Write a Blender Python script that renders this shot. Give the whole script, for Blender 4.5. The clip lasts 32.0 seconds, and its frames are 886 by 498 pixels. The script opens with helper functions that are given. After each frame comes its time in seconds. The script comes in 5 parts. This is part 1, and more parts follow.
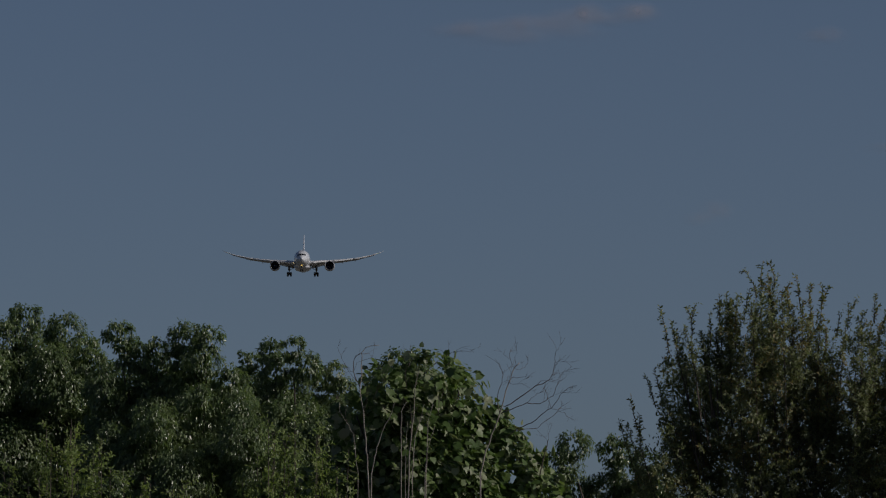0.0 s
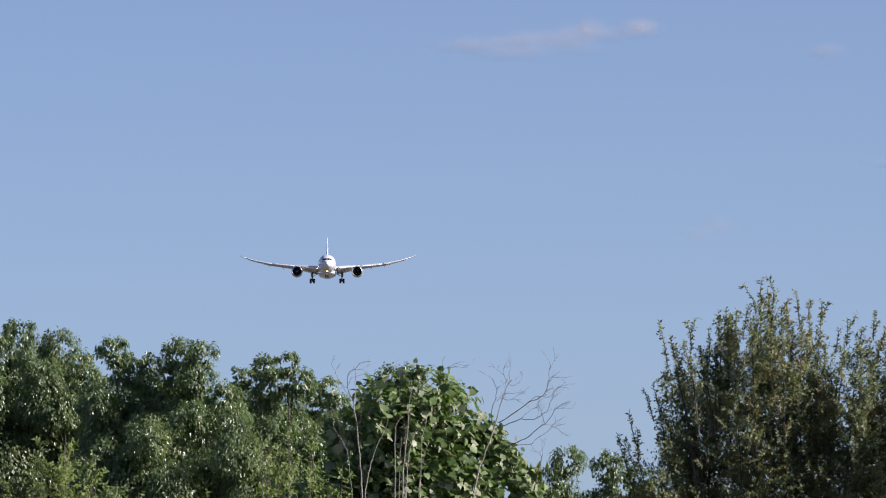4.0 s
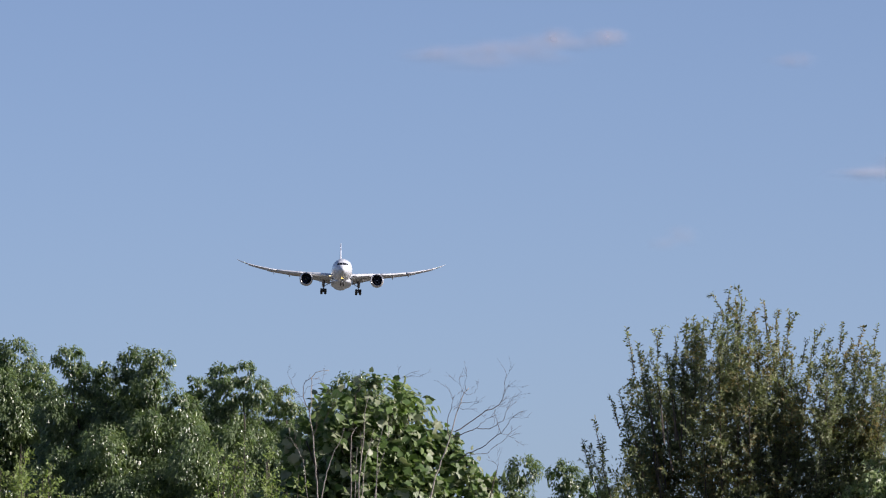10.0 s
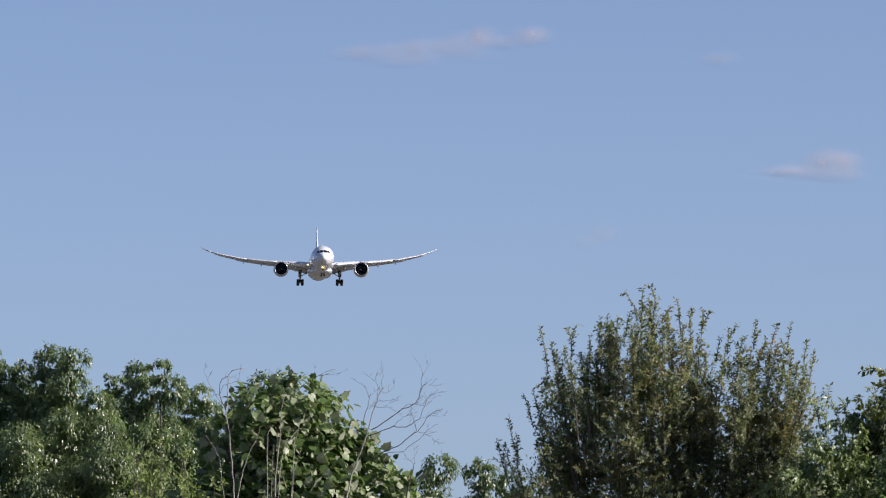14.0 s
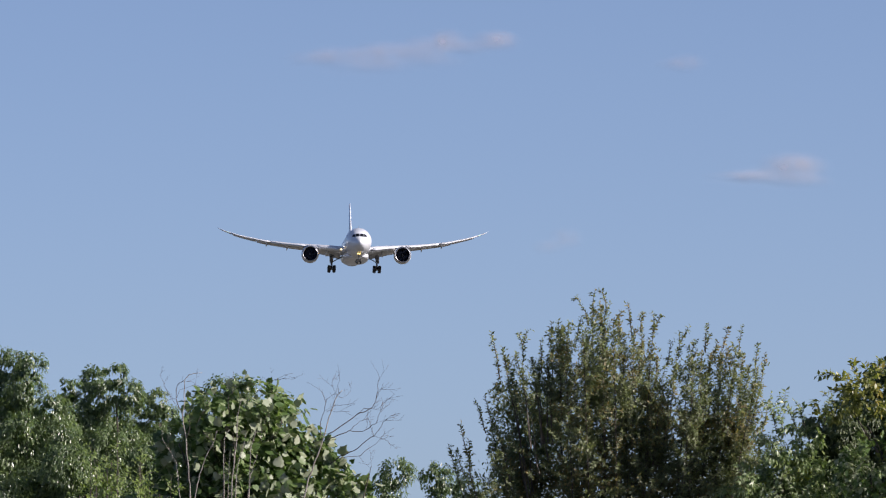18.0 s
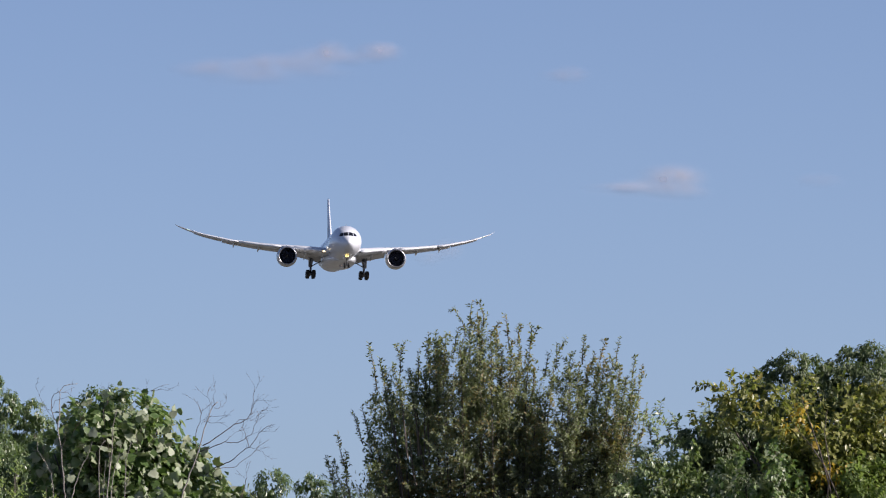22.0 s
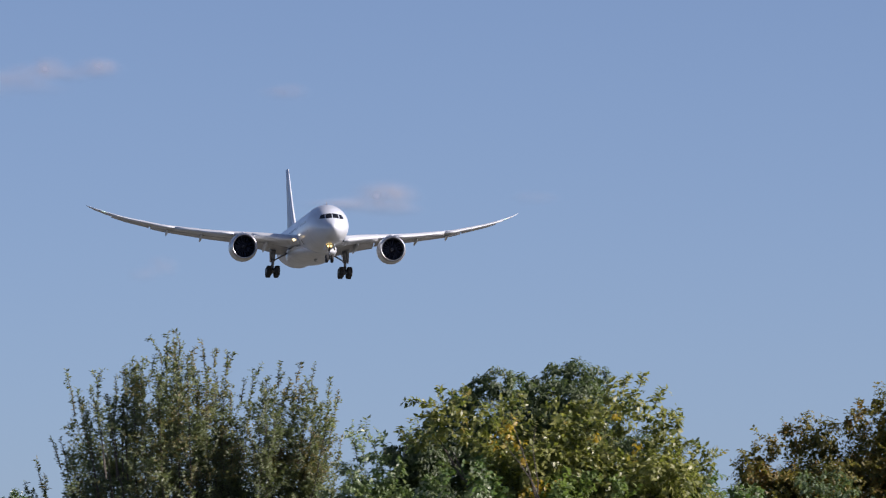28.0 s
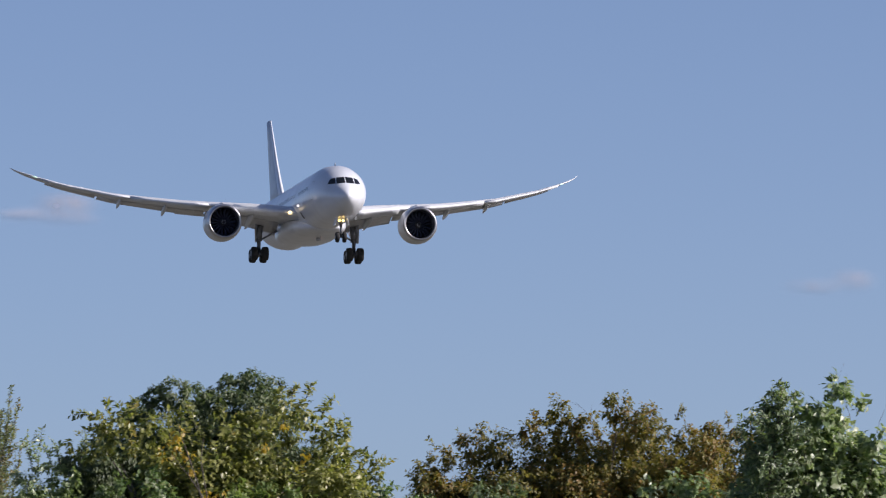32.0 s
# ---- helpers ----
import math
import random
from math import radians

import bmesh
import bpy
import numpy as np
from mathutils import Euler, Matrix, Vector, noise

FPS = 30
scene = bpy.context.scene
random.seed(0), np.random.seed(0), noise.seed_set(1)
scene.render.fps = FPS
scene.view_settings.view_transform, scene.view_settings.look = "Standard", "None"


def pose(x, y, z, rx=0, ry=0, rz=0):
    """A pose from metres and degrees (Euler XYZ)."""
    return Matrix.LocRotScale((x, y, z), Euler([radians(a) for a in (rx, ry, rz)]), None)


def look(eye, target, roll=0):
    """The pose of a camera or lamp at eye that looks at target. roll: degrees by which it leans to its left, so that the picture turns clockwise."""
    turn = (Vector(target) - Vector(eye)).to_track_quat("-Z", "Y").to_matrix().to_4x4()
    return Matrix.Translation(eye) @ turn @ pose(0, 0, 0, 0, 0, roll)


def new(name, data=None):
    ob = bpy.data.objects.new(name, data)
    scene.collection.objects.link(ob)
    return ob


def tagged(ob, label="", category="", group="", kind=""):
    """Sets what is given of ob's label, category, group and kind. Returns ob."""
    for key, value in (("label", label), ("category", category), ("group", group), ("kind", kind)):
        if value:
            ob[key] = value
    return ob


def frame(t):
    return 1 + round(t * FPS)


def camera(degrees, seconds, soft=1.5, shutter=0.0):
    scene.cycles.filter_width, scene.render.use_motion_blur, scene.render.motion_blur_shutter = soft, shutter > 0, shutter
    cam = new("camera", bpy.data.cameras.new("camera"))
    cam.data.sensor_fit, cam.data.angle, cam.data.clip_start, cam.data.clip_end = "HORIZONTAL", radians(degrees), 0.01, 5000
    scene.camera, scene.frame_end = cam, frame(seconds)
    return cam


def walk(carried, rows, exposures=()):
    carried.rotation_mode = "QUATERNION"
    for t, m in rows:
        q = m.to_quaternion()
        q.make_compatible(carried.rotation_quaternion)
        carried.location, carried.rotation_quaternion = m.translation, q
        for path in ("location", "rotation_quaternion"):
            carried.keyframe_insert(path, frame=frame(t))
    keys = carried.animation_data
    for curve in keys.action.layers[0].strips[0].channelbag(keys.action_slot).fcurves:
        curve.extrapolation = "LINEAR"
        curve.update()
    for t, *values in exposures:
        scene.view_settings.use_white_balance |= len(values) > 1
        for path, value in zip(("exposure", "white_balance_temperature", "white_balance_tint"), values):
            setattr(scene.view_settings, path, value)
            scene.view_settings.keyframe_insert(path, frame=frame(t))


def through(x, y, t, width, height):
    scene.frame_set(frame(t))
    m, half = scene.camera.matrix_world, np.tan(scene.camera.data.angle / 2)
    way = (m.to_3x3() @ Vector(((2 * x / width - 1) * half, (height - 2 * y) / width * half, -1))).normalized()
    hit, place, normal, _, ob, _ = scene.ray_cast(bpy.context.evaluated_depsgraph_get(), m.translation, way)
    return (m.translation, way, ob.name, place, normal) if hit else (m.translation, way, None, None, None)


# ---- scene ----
# The eye stands in a field; the long lens turns slowly after the aeroplane.
EYE = Vector((0.0, 0.0, 1.6))
LENS = 6.41


def aim(azimuth, elevation):
    """A camera pose from two small angles, in radians: to the right of +Y and above the horizon."""
    way = Vector((math.sin(azimuth) * math.cos(elevation), math.cos(azimuth) * math.cos(elevation), math.sin(elevation)))
    return look(EYE, EYE + way * 100)


cam = camera(LENS, 32.0, soft=1.15, shutter=0.5)
walk(cam, [
    (0, aim(-0.01455, 0.06041)),
    (0.5, aim(-0.01433, 0.06085)),
    (1, aim(-0.01389, 0.06129)),
    (1.5, aim(-0.01400, 0.06129)),
    (2, aim(-0.01400, 0.06129)),
    (2.5, aim(-0.01389, 0.06150)),
    (3, aim(-0.01389, 0.06161)),
    (3.5, aim(-0.01378, 0.06205)),
    (5.5, aim(-0.01378, 0.06293)),
    (6, aim(-0.01313, 0.06325)),
    (6.5, aim(-0.01236, 0.06358)),
    (7, aim(-0.01203, 0.06347)),
    (7.5, aim(-0.01138, 0.06347)),
    (8, aim(-0.01094, 0.06369)),
    (8.5, aim(-0.01094, 0.06358)),
    (9, aim(-0.01072, 0.06347)),
    (9.5, aim(-0.01006, 0.06347)),
    (10, aim(-0.00820, 0.06358)),
    (10.5, aim(-0.00744, 0.06347)),
    (11, aim(-0.00536, 0.06347)),
    (11.5, aim(-0.00470, 0.06347)),
    (12, aim(-0.00350, 0.06358)),
    (12.5, aim(-0.00164, 0.06347)),
    (13, aim(0.00000, 0.06358)),
    (13.5, aim(0.00153, 0.06336)),
    (15.5, aim(0.00306, 0.06347)),
    (16, aim(0.00361, 0.06369)),
    (16.5, aim(0.00492, 0.06369)),
    (17, aim(0.00525, 0.06369)),
    (17.5, aim(0.00580, 0.06380)),
    (18, aim(0.00787, 0.06391)),
    (18.5, aim(0.00897, 0.06413)),
    (19, aim(0.01137, 0.06446)),
    (19.5, aim(0.01542, 0.06467)),
    (20, aim(0.01695, 0.06467)),
    (20.5, aim(0.02001, 0.06489)),
    (21, aim(0.02176, 0.06522)),
    (21.5, aim(0.02242, 0.06522)),
    (22, aim(0.02362, 0.06533)),
    (22.5, aim(0.02450, 0.06566)),
    (23, aim(0.02669, 0.06588)),
    (23.5, aim(0.02899, 0.06643)),
    (24, aim(0.03194, 0.06654)),
    (24.5, aim(0.03642, 0.06664)),
    (25, aim(0.04047, 0.06675)),
    (25.5, aim(0.04419, 0.06675)),
    (27.5, aim(0.05576, 0.06739)),
    (28, aim(0.06083, 0.06746)),
    (28.5, aim(0.06488, 0.06763)),
    (29, aim(0.06833, 0.06757)),
    (29.5, aim(0.07499, 0.06774)),
    (30, aim(0.08046, 0.06785)),
    (30.5, aim(0.08730, 0.06801)),
    (31, aim(0.09402, 0.06812)),
    (31.5, aim(0.09720, 0.06834)),
    (32, aim(0.10190, 0.06878)),
], exposures=[
    (t, stops + 0.16, kelvin, tint) for t, stops, kelvin, tint in (
        (0, -1.68, 6600, 12), (0.5, -1.32, 6540, 12), (1, -0.66, 6500, 16), (1.5, -0.22, 6475, 18), (2, 0.13, 6475, 18), (2.5, 0.22, 6475, 18), (3.5, 0.22, 6475, 18), (5.5, 0.15, 6475, 18),
        (22.0, 0.16, 6465, 18), (25.0, 0.04, 6385, 18), (28.0, 0.04, 6350, 18), (32.0, 0.05, 6360, 18))])

# ---- light ----
SUN_AZIMUTH, SUN_HEIGHT = 104.0, 29.0
world = bpy.data.worlds.new("sky")
scene.world = world
world.use_nodes = True
wn = world.node_tree.nodes
sky = wn.new("ShaderNodeTexSky")
sky.sky_type = "NISHITA"
sky.sun_disc = False
sky.sun_elevation, sky.sun_rotation = radians(SUN_HEIGHT), radians(SUN_AZIMUTH)
sky.altitude, sky.air_density, sky.dust_density, sky.ozone_density = 0, 0.44, 0.82, 1.7
wn["Background"].inputs["Strength"].default_value = 0.101
world.node_tree.links.new(sky.outputs[0], wn["Background"].inputs["Color"])

sun = new("sun", bpy.data.lights.new("sun", "SUN"))
sun.data.energy, sun.data.angle, sun.data.color = 5.0, radians(0.53), (1.0, 0.945, 0.86)
sun_way = Vector((math.sin(radians(SUN_AZIMUTH)) * math.cos(radians(SUN_HEIGHT)), math.cos(radians(SUN_AZIMUTH)) * math.cos(radians(SUN_HEIGHT)), math.sin(radians(SUN_HEIGHT))))
sun.matrix_world = look(sun_way * 200, (0, 0, 0))


# ---- materials ----
def material(name):
    m = bpy.data.materials.new(name)
    m.use_nodes = True
    nt = m.node_tree
    return m, nt, nt.nodes["Principled BSDF"], nt.nodes["Material Output"]


def node(nt, kind, **values):
    n = nt.nodes.new(kind)
    for key, value in values.items():
        n.inputs[key].default_value = value
    return n


def ramp(nt, source, stops):
    n = nt.nodes.new("ShaderNodeValToRGB")
    el = n.color_ramp.elements
    while len(el) < len(stops):
        el.new(0.5)
    for e, (at, colour) in zip(el, stops):
        e.position, e.color = at, (*colour, 1)
    nt.links.new(source, n.inputs[0])
    return n


def paint(name, colour, rough=0.3, metal=0.0, grime=0.12, scale=0.6, coat=0.0):
    """Sprayed or bare metal: two scales of faint streaks and dirt in colour and gloss."""
    m, nt, p, _ = material(name)
    coord = nt.nodes.new("ShaderNodeTexCoord")
    big = node(nt, "ShaderNodeTexNoise", Scale=scale, Detail=6.0, Roughness=0.6)
    fine = node(nt, "ShaderNodeTexNoise", Scale=scale * 14, Detail=4.0)
    nt.links.new(coord.outputs["Object"], big.inputs["Vector"])
    nt.links.new(coord.outputs["Object"], fine.inputs["Vector"])
    mix = node(nt, "ShaderNodeMath")
    mix.operation = "MULTIPLY_ADD"
    nt.links.new(fine.outputs[0], mix.inputs[0])
    mix.inputs[1].default_value = 0.4
    nt.links.new(big.outputs[0], mix.inputs[2])
    dark = tuple(c * (1 - grime) for c in colour)
    r = ramp(nt, mix.outputs[0], [(0.42, dark), (0.78, colour)])
    nt.links.new(r.outputs[0], p.inputs["Base Color"])
    rr = ramp(nt, mix.outputs[0], [(0.4, (rough + 0.12,) * 3), (0.8, (rough,) * 3)])
    nt.links.new(rr.outputs[0], p.inputs["Roughness"])
    p.inputs["Metallic"].default_value = metal
    p.inputs["Coat Weight"].default_value = coat
    p.inputs["Coat Roughness"].default_value = 0.12
    return m


def glow(name, colour, strength):
    m, nt, p, _ = material(name)
    p.inputs["Base Color"].default_value = (*colour, 1)
    p.inputs["Emission Color"].default_value = (*colour, 1)
    p.inputs["Emission Strength"].default_value = strength
    return m


def leaf_material(name, stops, rough=0.38, through=0.4, gloss=0.5, patch=0.0, patch_stops=(), single=False):
    """Leaves: colour by leaf, with large patches over the crown, thin enough to let light through. single: for leaves that are objects of their own."""
    m, nt, p, out = material(name)
    if single:
        chance = nt.nodes.new("ShaderNodeObjectInfo").outputs["Random"]
        colour = ramp(nt, chance, stops).outputs[0]
    else:
        chance = nt.nodes.new("ShaderNodeNewGeometry").outputs["Random Per Island"]
        coord = nt.nodes.new("ShaderNodeTexCoord")
        noisy = node(nt, "ShaderNodeTexNoise", Scale=1.6, Detail=3.0)
        nt.links.new(coord.outputs["Object"], noisy.inputs["Vector"])
        shift = node(nt, "ShaderNodeMath")
        shift.operation = "MULTIPLY_ADD"
        nt.links.new(chance, shift.inputs[0])
        shift.inputs[1].default_value, shift.inputs[2].default_value = 0.55, -0.22
        blend = node(nt, "ShaderNodeMath")
        blend.operation = "MULTIPLY_ADD"
        nt.links.new(noisy.outputs[0], blend.inputs[0])
        blend.inputs[1].default_value = 0.9
        nt.links.new(shift.outputs[0], blend.inputs[2])
        colour = ramp(nt, blend.outputs[0], stops).outputs[0]
    if patch_stops:
        total = node(nt, "ShaderNodeMath")
        total.operation = "MULTIPLY_ADD"
        nt.links.new(chance, total.inputs[0])
        total.inputs[1].default_value = 0.35
        if single:
            total.inputs[1].default_value, total.inputs[2].default_value = 1.0, 0.0
            patch = min(0.92, patch)
        else:
            spots = node(nt, "ShaderNodeTexNoise", Scale=2.1, Detail=2.0)
            moved = node(nt, "ShaderNodeMapping")
            moved.inputs["Location"].default_value = (7.3, 2.1, 4.4)
            nt.links.new(coord.outputs["Object"], moved.inputs["Vector"])
            nt.links.new(moved.outputs[0], spots.inputs["Vector"])
            nt.links.new(spots.outputs[0], total.inputs[2])
        where = ramp(nt, total.outputs[0], [(patch, (0, 0, 0)), (min(1.0, patch + 0.06), (1, 1, 1))])
        other = ramp(nt, chance, patch_stops)
        swap = nt.nodes.new("ShaderNodeMix")
        swap.data_type = "RGBA"
        nt.links.new(where.outputs[0], swap.inputs[0])
        nt.links.new(colour, swap.inputs[6])
        nt.links.new(other.outputs[0], swap.inputs[7])
        colour = swap.outputs[2]
    nt.links.new(colour, p.inputs["Base Color"])
    p.inputs["Roughness"].default_value = rough
    p.inputs["Specular IOR Level"].default_value = gloss
    # light that comes through a leaf is yellower than what it throws back
    warm = nt.nodes.new("ShaderNodeMix")
    warm.data_type, warm.blend_type = "RGBA", "MULTIPLY"
    warm.inputs[0].default_value = 1.0
    warm.inputs[7].default_value = (1.65, 1.75, 1.0, 1)
    nt.links.new(colour, warm.inputs[6])
    thin = nt.nodes.new("ShaderNodeBsdfTranslucent")
    nt.links.new(warm.outputs[2], thin.inputs["Color"])
    both = nt.nodes.new("ShaderNodeMixShader")
    both.inputs[0].default_value = through
    nt.links.new(p.outputs[0], both.inputs[1])
    nt.links.new(thin.outputs[0], both.inputs[2])
    nt.links.new(both.outputs[0], out.inputs["Surface"])
    return m


def bark_material(name, dark, light, scale=14.0):
    m, nt, p, _ = material(name)
    coord = nt.nodes.new("ShaderNodeTexCoord")
    stretch = node(nt, "ShaderNodeMapping")
    stretch.inputs["Scale"].default_value = (1, 1, 0.25)
    nt.links.new(coord.outputs["Object"], stretch.inputs["Vector"])
    n = node(nt, "ShaderNodeTexNoise", Scale=scale, Detail=6.0, Roughness=0.7)
    nt.links.new(stretch.outputs[0], n.inputs["Vector"])
    r = ramp(nt, n.outputs[0], [(0.35, dark), (0.7, light)])
    nt.links.new(r.outputs[0], p.inputs["Base Color"])
    bump = node(nt, "ShaderNodeBump", Strength=0.6, Distance=0.02)
    nt.links.new(n.outputs[0], bump.inputs["Height"])
    nt.links.new(bump.outputs[0], p.inputs["Normal"])
    p.inputs["Roughness"].default_value = 0.85
    return m


WHITE = paint("white_paint", (0.72, 0.75, 0.81), 0.30, coat=0.45, grime=0.13)
WING_GREY = paint("wing_grey_paint", (0.69, 0.71, 0.75), 0.34, grime=0.12)
FLAP_GREY = paint("flap_grey", (0.62, 0.62, 0.64), 0.4, grime=0.15)
COWL = paint("cowl_grey_paint", (0.62, 0.63, 0.65), 0.28, coat=0.3, grime=0.08)
LIP = paint("polished_lip", (0.58, 0.58, 0.60), 0.34, metal=1.0, grime=0.1)
STEEL = paint("gear_steel", (0.24, 0.25, 0.27), 0.42, metal=0.4, grime=0.35, scale=3)
DARK_METAL = paint("dark_titanium", (0.10, 0.10, 0.11), 0.4, metal=0.6, grime=0.3, scale=2)
FAN_BLACK = paint("fan_composite", (0.030, 0.037, 0.066), 0.72, grime=0.2, scale=2)
LINER = paint("inlet_liner", (0.055, 0.060, 0.080), 0.5, grime=0.2, scale=2)
RUBBER = paint("tyre_rubber", (0.022, 0.022, 0.023), 0.75, grime=0.3, scale=4)
GLASS_DARK = paint("cockpit_glass", (0.012, 0.013, 0.016), 0.08, grime=0.1)
SEAM = paint("grey_seam", (0.42, 0.43, 0.45), 0.5)
CABIN_GLASS = paint("cabin_glass", (0.20, 0.21, 0.23), 0.15, grime=0.1)
FIN_GREY = paint("fin_pale_grey", (0.46, 0.50, 0.57), 0.35)
LAMP_WARM = glow("landing_lamp", (1.0, 0.80, 0.42), 1.8)
LAMP_AMBER = glow("nose_gear_lamp", (1.0, 0.70, 0.20), 3.4)
LAMP_FAINT = glow("side_lamp", (1.0, 0.95, 0.85), 1.0)
LAMP_RED = glow("red_beacon", (1.0, 0.10, 0.03), 3.0)
LAMP_GREEN = glow("green_lamp", (0.7, 1.0, 0.8), 0.5)

HEDGE_LEAF = leaf_material("hedge_leaf", [(0.12, (0.052, 0.086, 0.042)), (0.45, (0.108, 0.160, 0.070)), (0.85, (0.190, 0.240, 0.114))], 0.28, 0.38, 0.75)
# the hedge greens made darker: a dark leaf with shade painted into it
SHADED_EVERGREEN_LEAF = leaf_material("shaded_dark_evergreen_leaf", [(0.12, (0.040, 0.066, 0.034)), (0.45, (0.090, 0.126, 0.056)), (0.85, (0.170, 0.202, 0.098))], 0.42, 0.36, 0.5)
OLIVE_LEAF = leaf_material("small_olive_leaf", [(0.15, (0.084, 0.108, 0.062)), (0.5, (0.176, 0.202, 0.110)), (0.85, (0.260, 0.285, 0.168))], 0.40, 0.40, 0.42,
                           0.79, [(0.0, (0.165, 0.124, 0.056)), (1.0, (0.230, 0.190, 0.088))])
VINE_STOPS = [(0.12, (0.060, 0.110, 0.034)), (0.45, (0.112, 0.178, 0.054)), (0.85, (0.215, 0.280, 0.118))]
VINE_PALE = [(0.0, (0.230, 0.285, 0.165)), (1.0, (0.320, 0.350, 0.235))]
VINE_LEAF = leaf_material("broad_vine_leaf", VINE_STOPS, 0.42, 0.33, 0.45, 0.73, VINE_PALE)
VINE_LEAF_SINGLE = leaf_material("broad_vine_leaf_single", VINE_STOPS, 0.42, 0.33, 0.45, 0.74, VINE_PALE, single=True)
VINE_UNDER = leaf_material("vine_leaf_underside", [(0.0, (0.270, 0.320, 0.210)), (1.0, (0.380, 0.410, 0.300))], 0.6, 0.25, 0.3, single=True)
BROAD_STOPS = [(0.12, (0.066, 0.098, 0.034)), (0.5, (0.182, 0.196, 0.050)), (0.88, (0.350, 0.338, 0.130))]
BROAD_YELLOW = [(0.0, (0.34, 0.22, 0.030)), (1.0, (0.27, 0.22, 0.05))]
BROAD_LEAF = leaf_material("broad_tree_leaf", BROAD_STOPS, 0.38, 0.38, 0.5, 0.92, BROAD_YELLOW)
BROAD_LEAF_SINGLE = leaf_material("broad_tree_leaf_single", BROAD_STOPS, 0.38, 0.38, 0.5, 0.92, BROAD_YELLOW, single=True)
RUSSET_LEAF = leaf_material("russet_leaf", [(0.12, (0.052, 0.066, 0.023)), (0.42, (0.148, 0.142, 0.040)), (0.66, (0.222, 0.180, 0.046)), (0.88, (0.290, 0.258, 0.094))], 0.45, 0.38, 0.35,
                            0.77, [(0.0, (0.180, 0.108, 0.033)), (1.0, (0.255, 0.165, 0.048))])
PALE_STOPS = [(0.12, (0.082, 0.130, 0.054)), (0.5, (0.200, 0.265, 0.122)), (0.88, (0.410, 0.440, 0.310))]
PALE_YELLOW = [(0.0, (0.48, 0.45, 0.04)), (1.0, (0.30, 0.32, 0.09))]
PALE_LEAF = leaf_material("pale_green_leaf", PALE_STOPS, 0.36, 0.36, 0.55, 0.93, PALE_YELLOW)
PALE_LEAF_SINGLE = leaf_material("pale_green_leaf_single", PALE_STOPS, 0.36, 0.36, 0.55, 0.93, PALE_YELLOW, single=True)
FEATHER_LEAF = leaf_material("feathery_leaf", [(0.12, (0.056, 0.092, 0.046)), (0.5, (0.130, 0.180, 0.088)), (0.88, (0.290, 0.330, 0.210))], 0.38, 0.36, 0.5)
YELLOW_LEAF = leaf_material("yellow_autumn_leaf", [(0.15, (0.22, 0.16, 0.02)), (0.5, (0.36, 0.24, 0.025)), (0.9, (0.44, 0.33, 0.06))], 0.4, 0.4, 0.4)
WEED_LEAF = leaf_material("weed_leaf", [(0.12, (0.085, 0.130, 0.040)), (0.5, (0.165, 0.225, 0.072)), (0.88, (0.270, 0.325, 0.130))], 0.5, 0.4, 0.3)
BARK = bark_material("grey_bark", (0.050, 0.042, 0.034), (0.150, 0.125, 0.100))
PALE_BARK = bark_material("pale_dry_bark", (0.20, 0.180, 0.160), (0.46, 0.42, 0.38), 22.0)
TWIG_BARK = bark_material("twig_bark", (0.070, 0.058, 0.050), (0.165, 0.135, 0.115), 30.0)


def grass_material():
    m, nt, p, _ = material("field_grass")
    coord = nt.nodes.new("ShaderNodeTexCoord")
    a = node(nt, "ShaderNodeTexNoise", Scale=0.02, Detail=5.0)
    b = node(nt, "ShaderNodeTexNoise", Scale=3.0, Detail=5.0)
    for n in (a, b):
        nt.links.new(coord.outputs["Object"], n.inputs["Vector"])
    s = node(nt, "ShaderNodeMath")
    s.operation = "ADD"
    nt.links.new(a.outputs[0], s.inputs[0])
    nt.links.new(b.outputs[0], s.inputs[1])
    r = ramp(nt, s.outputs[0], [(0.35, (0.038, 0.041, 0.030)), (0.50, (0.078, 0.076, 0.058)), (0.60, (0.195, 0.178, 0.145))])
    r2 = node(nt, "ShaderNodeMath")
    r2.operation = "MULTIPLY"
    r2.inputs[1].default_value = 0.5
    nt.links.new(s.outputs[0], r2.inputs[0])
    nt.links.new(r2.outputs[0], r.inputs[0])
    nt.links.new(r.outputs[0], p.inputs["Base Color"])
    p.inputs["Roughness"].default_value = 0.9
    return m


GRASS = grass_material()


